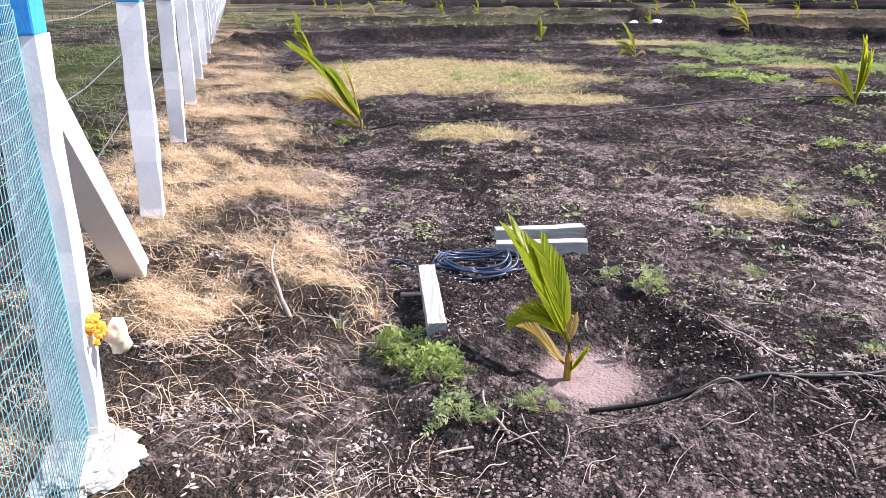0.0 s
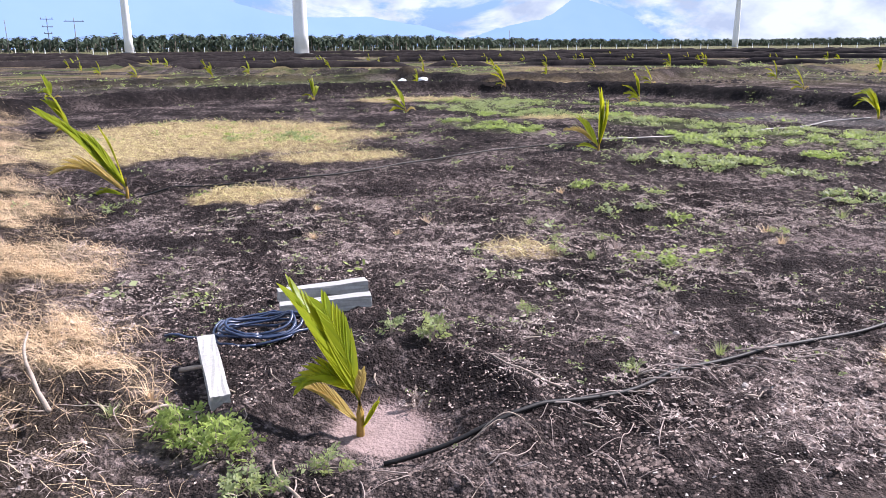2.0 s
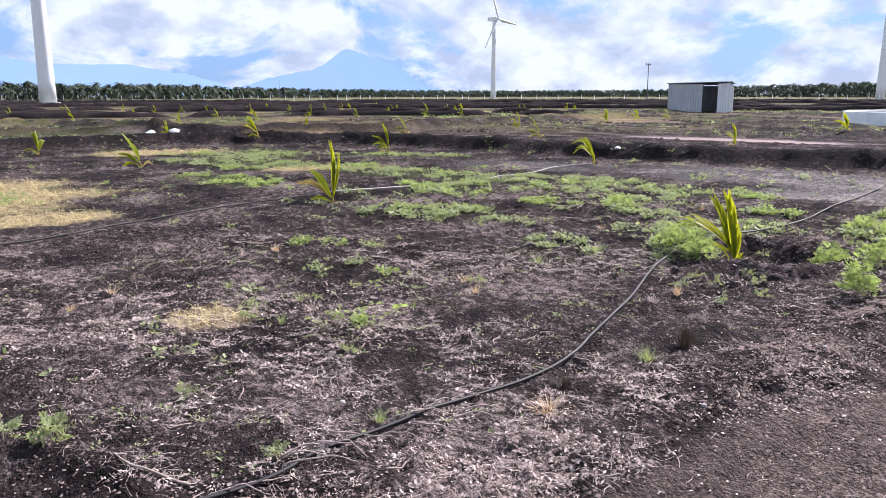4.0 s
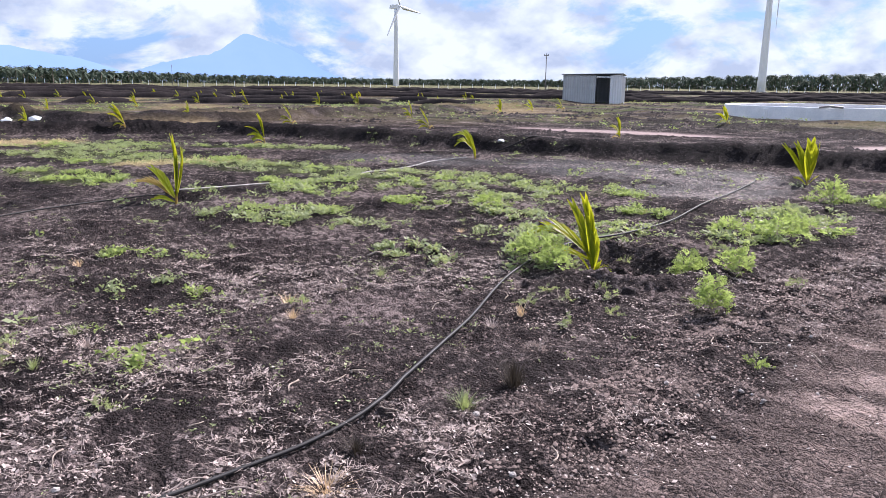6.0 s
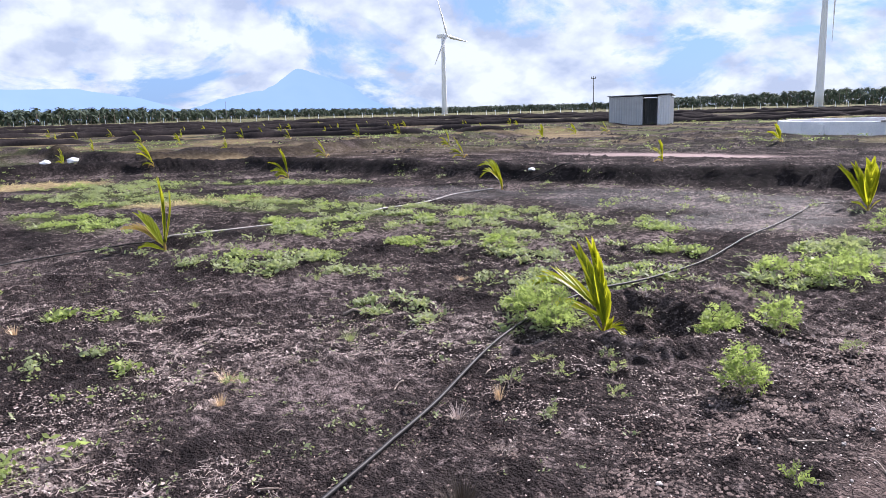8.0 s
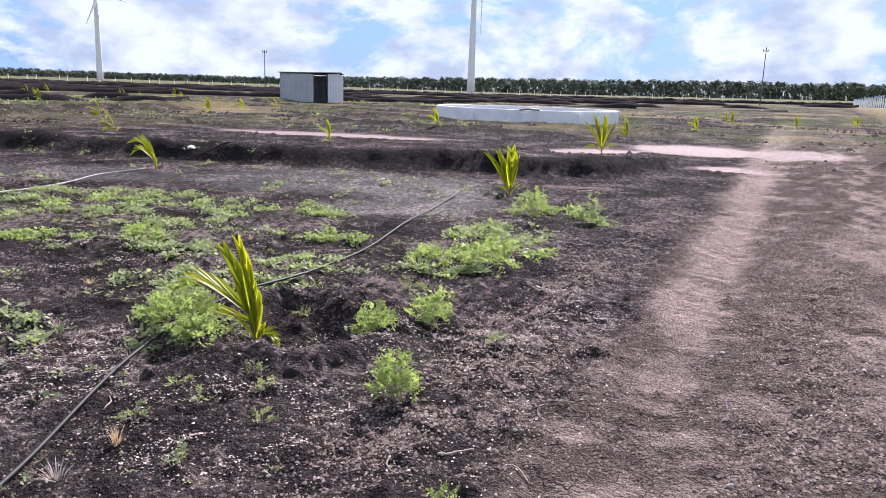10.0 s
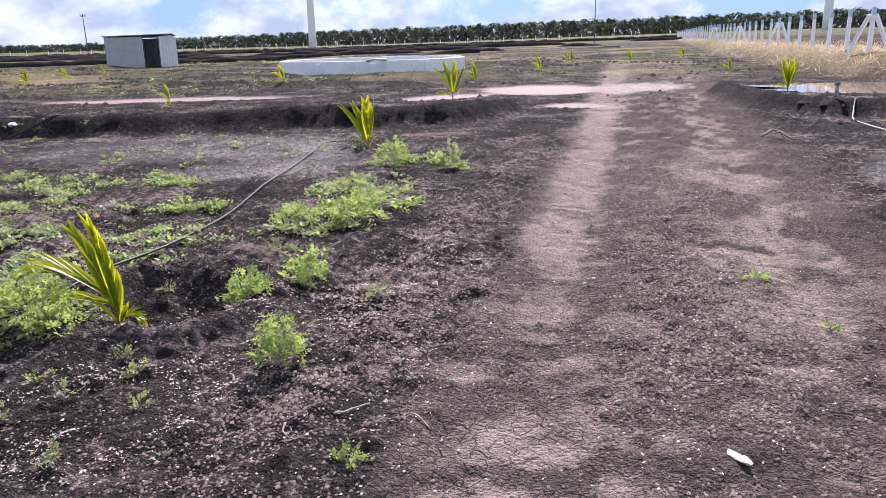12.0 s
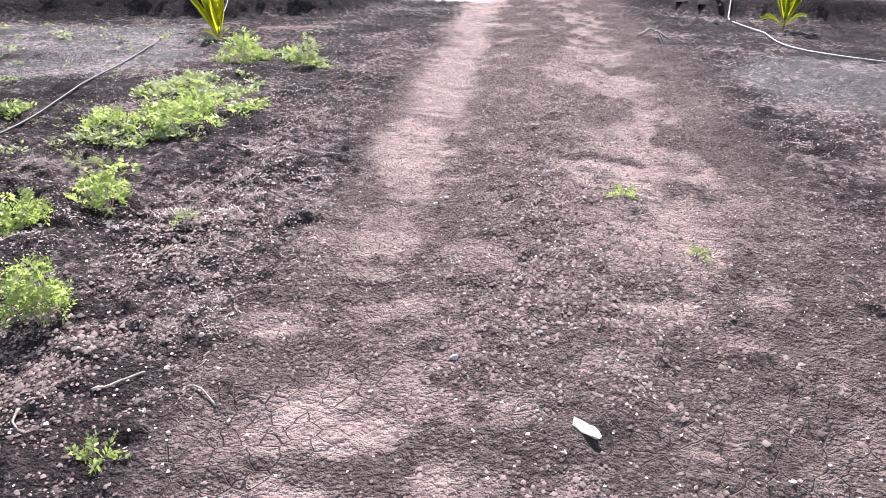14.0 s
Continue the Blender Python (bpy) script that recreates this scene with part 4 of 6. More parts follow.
# ---- tin shed ----
def tin_shed():
    d = 67.0
    a = Vector((math.sin(radians(-45.85)) * d, math.cos(radians(-45.85)) * d)) + Vector((-0.6, 1.6))
    b = Vector((math.sin(radians(-41.6)) * d, math.cos(radians(-41.6)) * d)) + Vector((-0.6, 1.6))
    ang = math.degrees(math.atan2(b.y - a.y, b.x - a.x))
    wide, deep, tall = (b - a).length, 3.4, 2.35
    z = ground_z(a.x, a.y) - 0.02
    shed = empty("tin_shed", pose(a.x, a.y, z, 0, 0, ang - 7))
    tagged(shed, "small grey corrugated tin shed with a dark open doorway", "shed")

    def sheet(name, p, q, z0, z1a, z1b, label="", mat=SHEET):
        """A corrugated wall from p to q."""
        p, q = Vector(p), Vector(q)
        n = max(int((q - p).length / 0.05), 4)
        nrm = Vector((-(q - p).y, (q - p).x, 0)).normalized()
        bm = bmesh.new()
        front, back = [], []
        for k in range(n + 1):
            f = k / n
            c = p.lerp(q, f) + nrm * (0.014 * math.cos(k * math.pi / 2))
            top = z1a + (z1b - z1a) * f
            for row, o in ((front, 0.0), (back, 0.02)):
                row.append((bm.verts.new((c.x + nrm.x * o, c.y + nrm.y * o, z0)), bm.verts.new((c.x + nrm.x * o, c.y + nrm.y * o, top))))
        for k in range(n):
            bm.faces.new((front[k][0], front[k + 1][0], front[k + 1][1], front[k][1]))
            bm.faces.new((back[k + 1][0], back[k][0], back[k][1], back[k + 1][1]))
            bm.faces.new((front[k][1], front[k + 1][1], back[k + 1][1], back[k][1]))
        part(name, bm, mat, shed, label)

    split, jamb = wide * 0.56, wide * 0.80
    rise = -0.12
    sheet("front_wall", (0, 0, 0), (split, 0, 0), -0.15, tall, tall)
    part("door_header", box(bmesh.new(), jamb - split, 0.05, 0.10, Matrix.Translation(((split + jamb) / 2, 0.03, tall - 0.10))), SHED_DARK, shed)
    # Stands in for the sunlit side wall, painted paler than the front.
    sheet("sunlit_panel", (jamb, 0, 0), (wide, 0, 0), -0.15, tall, tall + 0.1, "paler tin panel standing in for the sunlit side wall", SUNLIT_TIN)
    sheet("side_wall", (wide, 0, 0), (wide, deep, 0), -0.15, tall, tall + rise)
    sheet("side_wall", (0, deep, 0), (0, 0, 0), -0.15, tall + rise, tall)
    sheet("rear_wall", (wide, deep, 0), (0, deep, 0), -0.15, tall + rise, tall + rise)
    tilt = math.atan2(rise, deep)
    part("roof", box(bmesh.new(), wide + 0.24, deep + 0.4, 0.05, Matrix.Translation((wide / 2, deep / 2, tall + rise / 2 + 0.09)) @ Matrix.Rotation(-0.02, 4, "Y") @ Matrix.Rotation(tilt, 4, "X")), SHEET, shed)
    part("floor_slab", box(bmesh.new(), wide - 0.1, deep - 0.1, 0.1, Matrix.Translation((wide / 2, deep / 2, -0.08))), SHED_DARK, shed)
    for x in (0.06, split, jamb, wide - 0.06):
        part("frame_post", box(bmesh.new(), 0.07, 0.07, tall, Matrix.Translation((x, 0.08, -0.05))), SHED_DARK, shed)


tin_shed()


# ---- low round tank ----
def water_tank():
    tank = empty("water_tank", pose(-20.8, 39.6, ground_z(-17.5, 35.0) - 0.05))
    tagged(tank, "low round whitewashed concrete water tank with stained wall", "water tank")
    bm = bmesh.new()
    n, tall = 20, 0.64
    rings = []
    for r, z in ((4.9, -0.3), (4.9, tall), (4.88, tall + 0.02), (4.68, tall + 0.02), (4.66, tall), (4.66, -0.3)):
        rings.append([bm.verts.new((r * math.cos(2 * math.pi * k / n), r * math.sin(2 * math.pi * k / n), z)) for k in range(n)])
    for a, b in zip(rings[:-1], rings[1:]):
        for k in range(n):
            bm.faces.new((a[k], a[(k + 1) % n], b[(k + 1) % n], b[k]))
    part("wall", bm, TANK_PAINT, tank)
    bm = tube(bmesh.new(), [(0, 0, -0.2), (0, 0, 0.1)], 4.65, 40)
    part("water_surface", bm, WATER, tank)
    for a in (-95, -62, -30):
        part("joint_pier", box(bmesh.new(), 0.16, 0.3, tall, Matrix.Rotation(radians(a), 4, "Z") @ Matrix.Translation((4.93, 0, -0.1))), TANK_PAINT, tank)
    bm = tube(bmesh.new(), [(2.0, -4.45, 0.66), (2.4, -4.35, 0.72), (2.9, -4.1, 0.68)], 0.05, 8)
    part("inlet_pipe", bm, PALE_PIPE, tank)


water_tank()


# ---- young coconut palms ----
WIND = Vector((-0.5, -0.85, 0)).normalized()


def palm_leaf(bm, base, way, length, width, droop, twist=0.0, split=0.0):
    """A young coconut leaf: folded leaflets that run off an arching midrib, joined near it and parted at their tips."""
    way = way.normalized()
    side = way.cross(Vector((0, 0, 1)))
    side = side.normalized() if side.length > 0.1 else Vector((1, 0, 0))
    side = Matrix.Rotation(twist, 3, way) @ side
    n = 14
    rib, p, d = [], Vector(base), way.copy()
    for k in range(n + 1):
        f = k / n
        rib.append((p.copy(), d.copy(), side.copy()))
        p = p + d * (length / n)
        d = (d + Vector((0, 0, -1)) * droop / n * (0.3 + 1.6 * f) + WIND * (0.5 / n) * f).normalized()
        side = (side - d * side.dot(d)).normalized()
    r = max(length * 0.007, 0.0025)
    rings = []
    for k in range(0, n + 1, 2):
        q, d, sd = rib[k]
        up, thin = sd.cross(d), r * (1 - 0.8 * k / n)
        rings.append([bm.verts.new(q + sd * thin), bm.verts.new(q + up * thin), bm.verts.new(q - sd * thin), bm.verts.new(q - up * thin)])
    for a, b in zip(rings[:-1], rings[1:]):
        for c in range(4):
            bm.faces.new((a[c], a[(c + 1) % 4], b[(c + 1) % 4], b[c]))
    pairs = 8
    for k in range(pairs):
        f = 0.10 + 0.80 * k / (pairs - 1)
        q, d, sd = rib[int(f * n)]
        ln = length * (0.50 * (1 - f) + 0.20) * (0.92 + 0.16 * ((k * 7) % 5) / 4)
        open_ = math.atan(width * 0.55 / (ln * 0.8)) * (1.0 - 0.45 * f)
        wide = max(length * 0.058, width * 0.30)
        for s in (-1, 1):
            c = (d * math.cos(open_) + sd * s * math.sin(open_)).normalized()
            e = (sd * s * math.cos(open_) - d * math.sin(open_)).normalized()
            rows, at, dd = [], q.copy(), c.copy()
            for m in range(6):
                g = m / 5
                w = wide * (0.55 + 0.6 * math.sin(math.pi * (0.15 + 0.62 * g))) * (1 - g ** 3 * (0.75 + 0.2 * split)) * 0.5
                up = e.cross(dd).normalized()
                rows.append([bm.verts.new(at - e * w), bm.verts.new(at - up * w * 0.45 * s), bm.verts.new(at + e * w)])
                at = at + dd * (ln / 5)
                dd = (dd + Vector((0, 0, -1)) * droop * 0.10 * g + WIND * 0.05 * g).normalized()
                e = (e - dd * e.dot(dd)).normalized()
            for a, b in zip(rows[:-1], rows[1:]):
                for m in range(2):
                    bm.faces.new((a[m], a[m + 1], b[m + 1], b[m]))


def young_palm(x, y, tall, seed, label, lean=0.25, leaves=6, dry=1, z=None):
    r = random.Random(seed)
    z = ground_z(x, y) if z is None else z
    palm = empty("coconut_sapling", pose(x, y, z))
    tagged(palm, label, "coconut sapling", "coconut saplings")
    stem = []
    for k in range(5):
        f = k / 4
        stem.append(Vector((WIND.x * lean * 0.10 * f * tall, WIND.y * lean * 0.10 * f * tall, -0.04 + f * tall * 0.28)))
    part("stem", tube(bmesh.new(), stem, 0.017 * tall / 0.6, 8, 0.7), SHEATH, palm, "golden leaf sheath", True)
    for k in range(leaves):
        f = k / max(leaves - 1, 1)
        a = r.uniform(0, 2 * math.pi) if k else 0
        out = Vector((math.cos(a), math.sin(a), 0)) * (0.08 + 0.5 * f) + WIND * (lean + 0.28 * f)
        up = 1.0 - 0.42 * f
        bm = bmesh.new()
        palm_leaf(bm, stem[4 - min(k // 2, 3)], out + Vector((0, 0, up)), tall * r.uniform(0.72, 1.0) * (1 - 0.25 * f), tall * r.uniform(0.13, 0.19), 0.25 + 1.1 * f, r.uniform(-0.7, 0.7), 0.8)
        part("leaf", bm, PALM, palm, smooth=False)
    for k in range(dry):
        a = r.uniform(0, 2 * math.pi)
        bm = bmesh.new()
        palm_leaf(bm, stem[1], Vector((math.cos(a), math.sin(a), 0.7)) + WIND * 0.4, tall * 0.45, tall * 0.07, 1.8, r.uniform(-1, 1), 1.0)
        part("dry_leaf", bm, PALM_DRY, palm, "thin yellowed leaf")
    return palm


def shaped_palm(x, y, label, right, stem_tall, specs, stem_r=0.017):
    """A sapling from leaves given as start height, sideways, up, depth, length, width, droop, dry."""
    palm = empty("coconut_sapling", pose(x, y, ground_z(x, y)))
    tagged(palm, label, "coconut sapling", "coconut saplings")
    right = Vector((*right, 0)).normalized()
    deep = Vector((-right.y, right.x, 0))
    part("stem", tube(bmesh.new(), [Vector((0, 0, -0.04)), right * 0.003 + Vector((0, 0, stem_tall * 0.5)), Vector((0, 0, stem_tall))], stem_r, 8, 0.75), SHEATH, palm, "golden leaf sheath", True)
    for z0, side, up, depth, length, width, droop, dry in specs:
        bm = bmesh.new()
        palm_leaf(bm, (0, 0, z0), right * side + deep * depth + Vector((0, 0, up)), length, width * 1.15, droop * 1.2, 0.5 * side, 0.9)
        part("dry_leaf" if dry else "leaf", bm, PALM_DRY if dry else PALM, palm, "thin yellowed leaf" if dry else "")
    return palm


YP = "yellow-green young coconut sapling "
shaped_palm(-2.88, 0.11, YP + "in a wet muddy basin", (0.1, 1), 0.20, [
    (0.15, -0.42, 1.0, 0.0, 0.52, 0.13, 0.15, 0), (0.17, -0.25, 1.0, 0.15, 0.40, 0.10, 0.35, 0), (0.19, -0.75, 0.75, -0.1, 0.27, 0.10, 1.6, 0),
    (0.05, -0.65, 0.75, 0.1, 0.27, 0.05, 0.5, 1), (0.02, 0.45, 0.8, -0.1, 0.15, 0.05, 0.3, 0), (0.16, 0.10, 0.9, -0.1, 0.13, 0.05, 1.2, 1)])
R2 = (0.909, 0.417)
shaped_palm(-4.74, 5.93, YP + "in a dug hole beside the hose", R2, 0.20, [
    (0.08, -0.10, 1.0, 0.0, 0.60, 0.075, 0.05, 0), (0.10, -0.34, 1.0, 0.1, 0.56, 0.065, 0.1, 0), (0.06, 0.06, 1.0, -0.1, 0.36, 0.06, 0.05, 0), (0.20, -1.0, 0.85, 0.05, 0.62, 0.055, 1.15, 0),
    (0.17, -1.0, 0.40, -0.1, 0.50, 0.045, 1.1, 0), (0.05, -0.45, 0.8, -0.2, 0.22, 0.04, 0.2, 0), (0.07, 0.75, 0.75, -0.15, 0.20, 0.06, 2.6, 0), (0.03, 0.35, 0.9, -0.2, 0.18, 0.05, 0.6, 0)], 0.022)
shaped_palm(-6.81, 12.88, YP + "on damp soil beside a bund", R2, 0.18, [
    (0.08, -0.55, 1.0, 0.0, 0.66, 0.13, 0.15, 0), (0.08, -0.28, 1.0, 0.1, 0.62, 0.13, 0.1, 0), (0.08, 0.05, 1.0, -0.1, 0.66, 0.14, 0.05, 0), (0.08, 0.24, 1.0, 0.0, 0.60, 0.12, 0.05, 0),
    (0.03, 0.4, 0.7, -0.1, 0.22, 0.07, 0.8, 0), (0.03, -0.5, 0.6, -0.1, 0.24, 0.07, 0.8, 0)])
shaped_palm(-7.86, -1.68, "wind-bent young coconut sapling with long arching leaves", (0.1, 1), 0.22, [
    (0.12, -0.75, 1.0, 0.0, 1.00, 0.06, 0.3, 0), (0.12, -0.55, 1.0, 0.1, 0.72, 0.06, 0.6, 0), (0.12, -0.18, 1.0, -0.1, 0.58, 0.07, 0.3, 0), (0.08, -0.9, 0.8, 0.1, 0.75, 0.07, 1.1, 1), (0.04, -0.8, 0.35, -0.1, 0.34, 0.06, 1.0, 0)])
shaped_palm(-9.97, 4.08, YP + "on weedy soil beside a hose", (0.6, 0.8), 0.2, [
    (0.06, 0.06, 1.0, 0.0, 0.74, 0.11, 0.05, 0), (0.06, 0.2, 1.0, 0.1, 0.6, 0.10, 0.05, 0), (0.08, -0.85, 0.8, 0.0, 0.52, 0.06, 0.8, 1), (0.06, -0.5, 0.9, 0.1, 0.5, 0.10, 0.4, 0), (0.03, -0.8, 0.4, -0.1, 0.3, 0.06, 0.8, 0)])
shaped_palm(-12.55, 10.75, YP + "bending over bare damp soil", R2, 0.26, [
    (0.22, -0.5, 1.0, 0.0, 0.60, 0.13, 1.6, 0), (0.20, -0.7, 0.9, 0.1, 0.55, 0.12, 1.8, 0), (0.15, -0.25, 1.0, -0.1, 0.5, 0.10, 0.6, 0), (0.05, -0.05, 1.0, -0.1, 0.3, 0.06, 0.3, 0)])
FAN = [(0.10, -0.5, 1.0, 0.0, 0.8, 0.15, 0.3, 0), (0.10, -0.2, 1.0, 0.1, 0.86, 0.15, 0.15, 0), (0.10, 0.1, 1.0, -0.1, 0.84, 0.15, 0.1, 0), (0.10, 0.42, 1.0, 0.0, 0.74, 0.14, 0.3, 0), (0.05, 0.6, 0.7, -0.2, 0.4, 0.08, 1.0, 0), (0.05, -0.8, 0.6, -0.1, 0.45, 0.09, 0.9, 0)]
shaped_palm(-8.87, 21.4, YP + "on wet ground behind the bund", R2, 0.22, FAN)
shaped_palm(-0.82, 24.65, YP + "beside a rainwater puddle", (0.98, 0.1), 0.22, [(z, s * 0.8, u, d, l * 0.85, w * 1.2, dr, y) for z, s, u, d, l, w, dr, y in FAN])
shaped_palm(0.75, 16.25, YP + "on soil beside a pale pipe", (0.98, 0.1), 0.22, [(z, s * 0.9, u, d, l * 0.85, w * 1.3, dr, y) for z, s, u, d, l, w, dr, y in FAN])
proto = []
for k, s in enumerate((5, 6, 12, 18)):
    pos = [(-14.16, -3.77), (-16.5, 2.4), (-17.9, 8.5), (-15.2, 18.0)][k]
    proto.append(young_palm(*pos, (0.62, 0.62, 0.66, 0.55)[k], s, YP + "on the open field", 0.45 if k < 2 else 0.2, 5, 1))
spots = [(-17.9, 27.0), (-21.4, 15.7), (-31.8, 27.4), (-21.0, 0.6), (-23.0, 6.5), (-25.8, 12.8), (-28.0, 19.3), (-29.1, 4.8), (-33.3, 31.0), (-35.2, 35.2),
         (-38.2, 20.0), (-34.2, 11.7), (-35.3, -3.2), (-23.5, -6.6), (-10.7, 28.1), (-2.6, 33.4), (-6.4, 55), (-8.6, 48), (-12.5, 50), (-13.2, 51.5), (-11.0, 37.5)]
for i in range(6):
    for j in range(9):
        spots.append((-40 - 6.6 * i - 1.5 * j + random.Random(i * 20 + j).uniform(-1.4, 1.4), -8 + 7 * j - 2.2 * i + random.Random(i * 30 + j).uniform(-1.4, 1.4)))
for k, (x, y) in enumerate(spots):
    r = random.Random(k + 900)
    if (x + 20.8) ** 2 + (y - 39.6) ** 2 < 36 or (x + 48) ** 2 + (y - 50) ** 2 < 40:
        continue
    copy_thing(proto[k % 4], pose(x, y, ground_z(x, y), 0, 0, r.uniform(-25, 25)))

# ---- pipes ----
def pipe(name, pts, radius, mat, label, lift=None):
    line = []
    for p in smooth_line([(q[0], q[1], 0) for q in pts], 10):
        line.append((p.x, p.y, ground_z(p.x, p.y) + radius * 0.9 + 0.006))
    arr = np.array(line)
    for _ in range(40):
        arr[1:-1, 2] = np.maximum(arr[1:-1, 2], (arr[:-2, 2] + arr[2:, 2]) / 2 - 0.0002)
    arr[:, 2] -= 0.006
    return tagged(part(name, tube(bmesh.new(), [tuple(q) for q in arr], radius, 10), mat, smooth=True), label, "hose")


pipe("irrigation_hose", [(-2.60, 0.17), (-2.60, 0.5), (-2.69, 0.84), (-2.78, 1.2), (-2.93, 1.52), (-3.03, 1.86), (-3.14, 2.3), (-3.22, 2.7), (-3.36, 3.08), (-3.69, 3.55), (-4.1, 4.15), (-4.80, 5.13),
     (-5.23, 6.3), (-5.46, 7.35), (-5.76, 8.33), (-6.3, 9.6), (-6.75, 10.8), (-7.2, 12.0), (-7.45, 12.6), (-7.3, 13.4), (-7.6, 14.4), (-8.1, 15.6), (-8.5, 16.2)], 0.0095, HOSE, "black polythene irrigation hose winding over the soil")
pipe("irrigation_hose", [(-7.75, -1.75), (-7.95, -1.2), (-8.05, -0.85), (-8.25, 0.0), (-8.65, 0.68), (-9.2, 1.36), (-9.65, 2.1), (-10.2, 3.15), (-10.35, 4.05)], 0.0095, HOSE, "black irrigation hose lying across open soil")
# Black hose given a pale colour that stands in for its sun shine.
pipe("irrigation_hose", [(-10.35, 4.1), (-10.8, 5.5), (-11.0, 6.8), (-11.3, 7.6), (-11.8, 8.7), (-12.4, 9.6), (-12.35, 10.4)], 0.011, PALE_PIPE, "irrigation hose among the weeds, coloured pale for sun shine")
pipe("irrigation_hose", [(-13.4, 12.0), (-13.0, 12.6), (-12.9, 13.4)], 0.013, HOSE, "black hose end climbing the earth bund")
pipe("water_pipe", [(3.6, 11.6), (1.8, 12.9), (0.6, 14.05), (0.34, 15.6), (0.06, 17.0), (0.1, 17.9), (0.15, 18.3)], 0.0115, PALE_PIPE, "pale plastic water pipe crossing soil to the bund")
riser = empty("standpipe", pose(-0.15, 18.5, ground_z(-0.15, 18.5)))
tagged(riser, "short pale plastic standpipe with grey cap on the bund", "standpipe")
part("riser", tube(bmesh.new(), [(0, 0, -0.1), (0, 0, 0.26)], 0.035, 12), PALE_PIPE, riser, smooth=True)
part("cap", tube(bmesh.new(), [(0, 0, 0.24), (0, 0, 0.30)], 0.043, 12), POLE, riser, "dark grey cap", True)

# coil of pipe
coil = empty("coiled_pipe", pose(0, 0, 0))
tagged(coil, "loose coil of dark blue plastic pipe on soil", "pipe coil")
for loop in range(6):
    r = random.Random(loop + 70)
    pts = []
    cx, cy, rad = -3.80 + r.uniform(-0.04, 0.04), -0.29 + r.uniform(-0.05, 0.05), r.uniform(0.15, 0.23)
    for k in range(31):
        a = 2 * math.pi * k / 30
        x, y = cx + rad * 0.72 * math.cos(a), cy + rad * 1.05 * math.sin(a)
        pts.append((x, y, max(ground_z(x, y), 0.0) + 0.012 + 0.008 * loop + 0.010 * math.sin(2 * a + loop)))
    part("loop", tube(bmesh.new(), pts, 0.007, 7), BLUE_PIPE, coil, smooth=True)
pts = [(q.x, q.y, ground_z(q.x, q.y) + 0.012) for q in smooth_line([(-3.88, -0.76, 0), (-3.84, -0.62, 0), (-3.78, -0.5, 0), (-3.9, -0.4, 0)], 6)]
part("loose_end", tube(bmesh.new(), pts, 0.007, 7), BLUE_PIPE, coil, smooth=True)


# ---- concrete blocks ----
def block(x0, y0, z0, x1, y1, z1, wide, deep, label, seed):
    a, b = Vector((x0, y0, z0)), Vector((x1, y1, z1))
    way = b - a
    m = Matrix.Translation(a) @ way.to_track_quat("Z", "Y").to_matrix().to_4x4()
    bm = box(bmesh.new(), wide, deep, way.length)
    bmesh.ops.subdivide_edges(bm, edges=bm.edges[:], cuts=5, use_grid_fill=True)
    r = random.Random(seed)
    for v in bm.verts:
        v.co += Vector((r.uniform(-1, 1), r.uniform(-1, 1), r.uniform(-1, 1))) * 0.0022
    ob = part("concrete_block", bm, CONCRETE)
    ob.matrix_basis = m
    return tagged(ob, label, "concrete block", "concrete blocks")


block(-2.95, -0.415, 0.045, -3.52, -0.52, 0.085, 0.075, 0.08, "short grey concrete bar tilted on a soil mound", 1)
block(-4.09, -0.20, ground_z(-4.1, 0) + 0.035, -4.10, 0.29, ground_z(-4.1, 0.2) + 0.035, 0.075, 0.07, "short grey concrete bar lying on soil", 2)
block(-4.25, -0.21, ground_z(-4.25, 0) + 0.035, -4.34, 0.29, ground_z(-4.3, 0.2) + 0.04, 0.075, 0.07, "grey concrete bar beside a matching bar", 3)


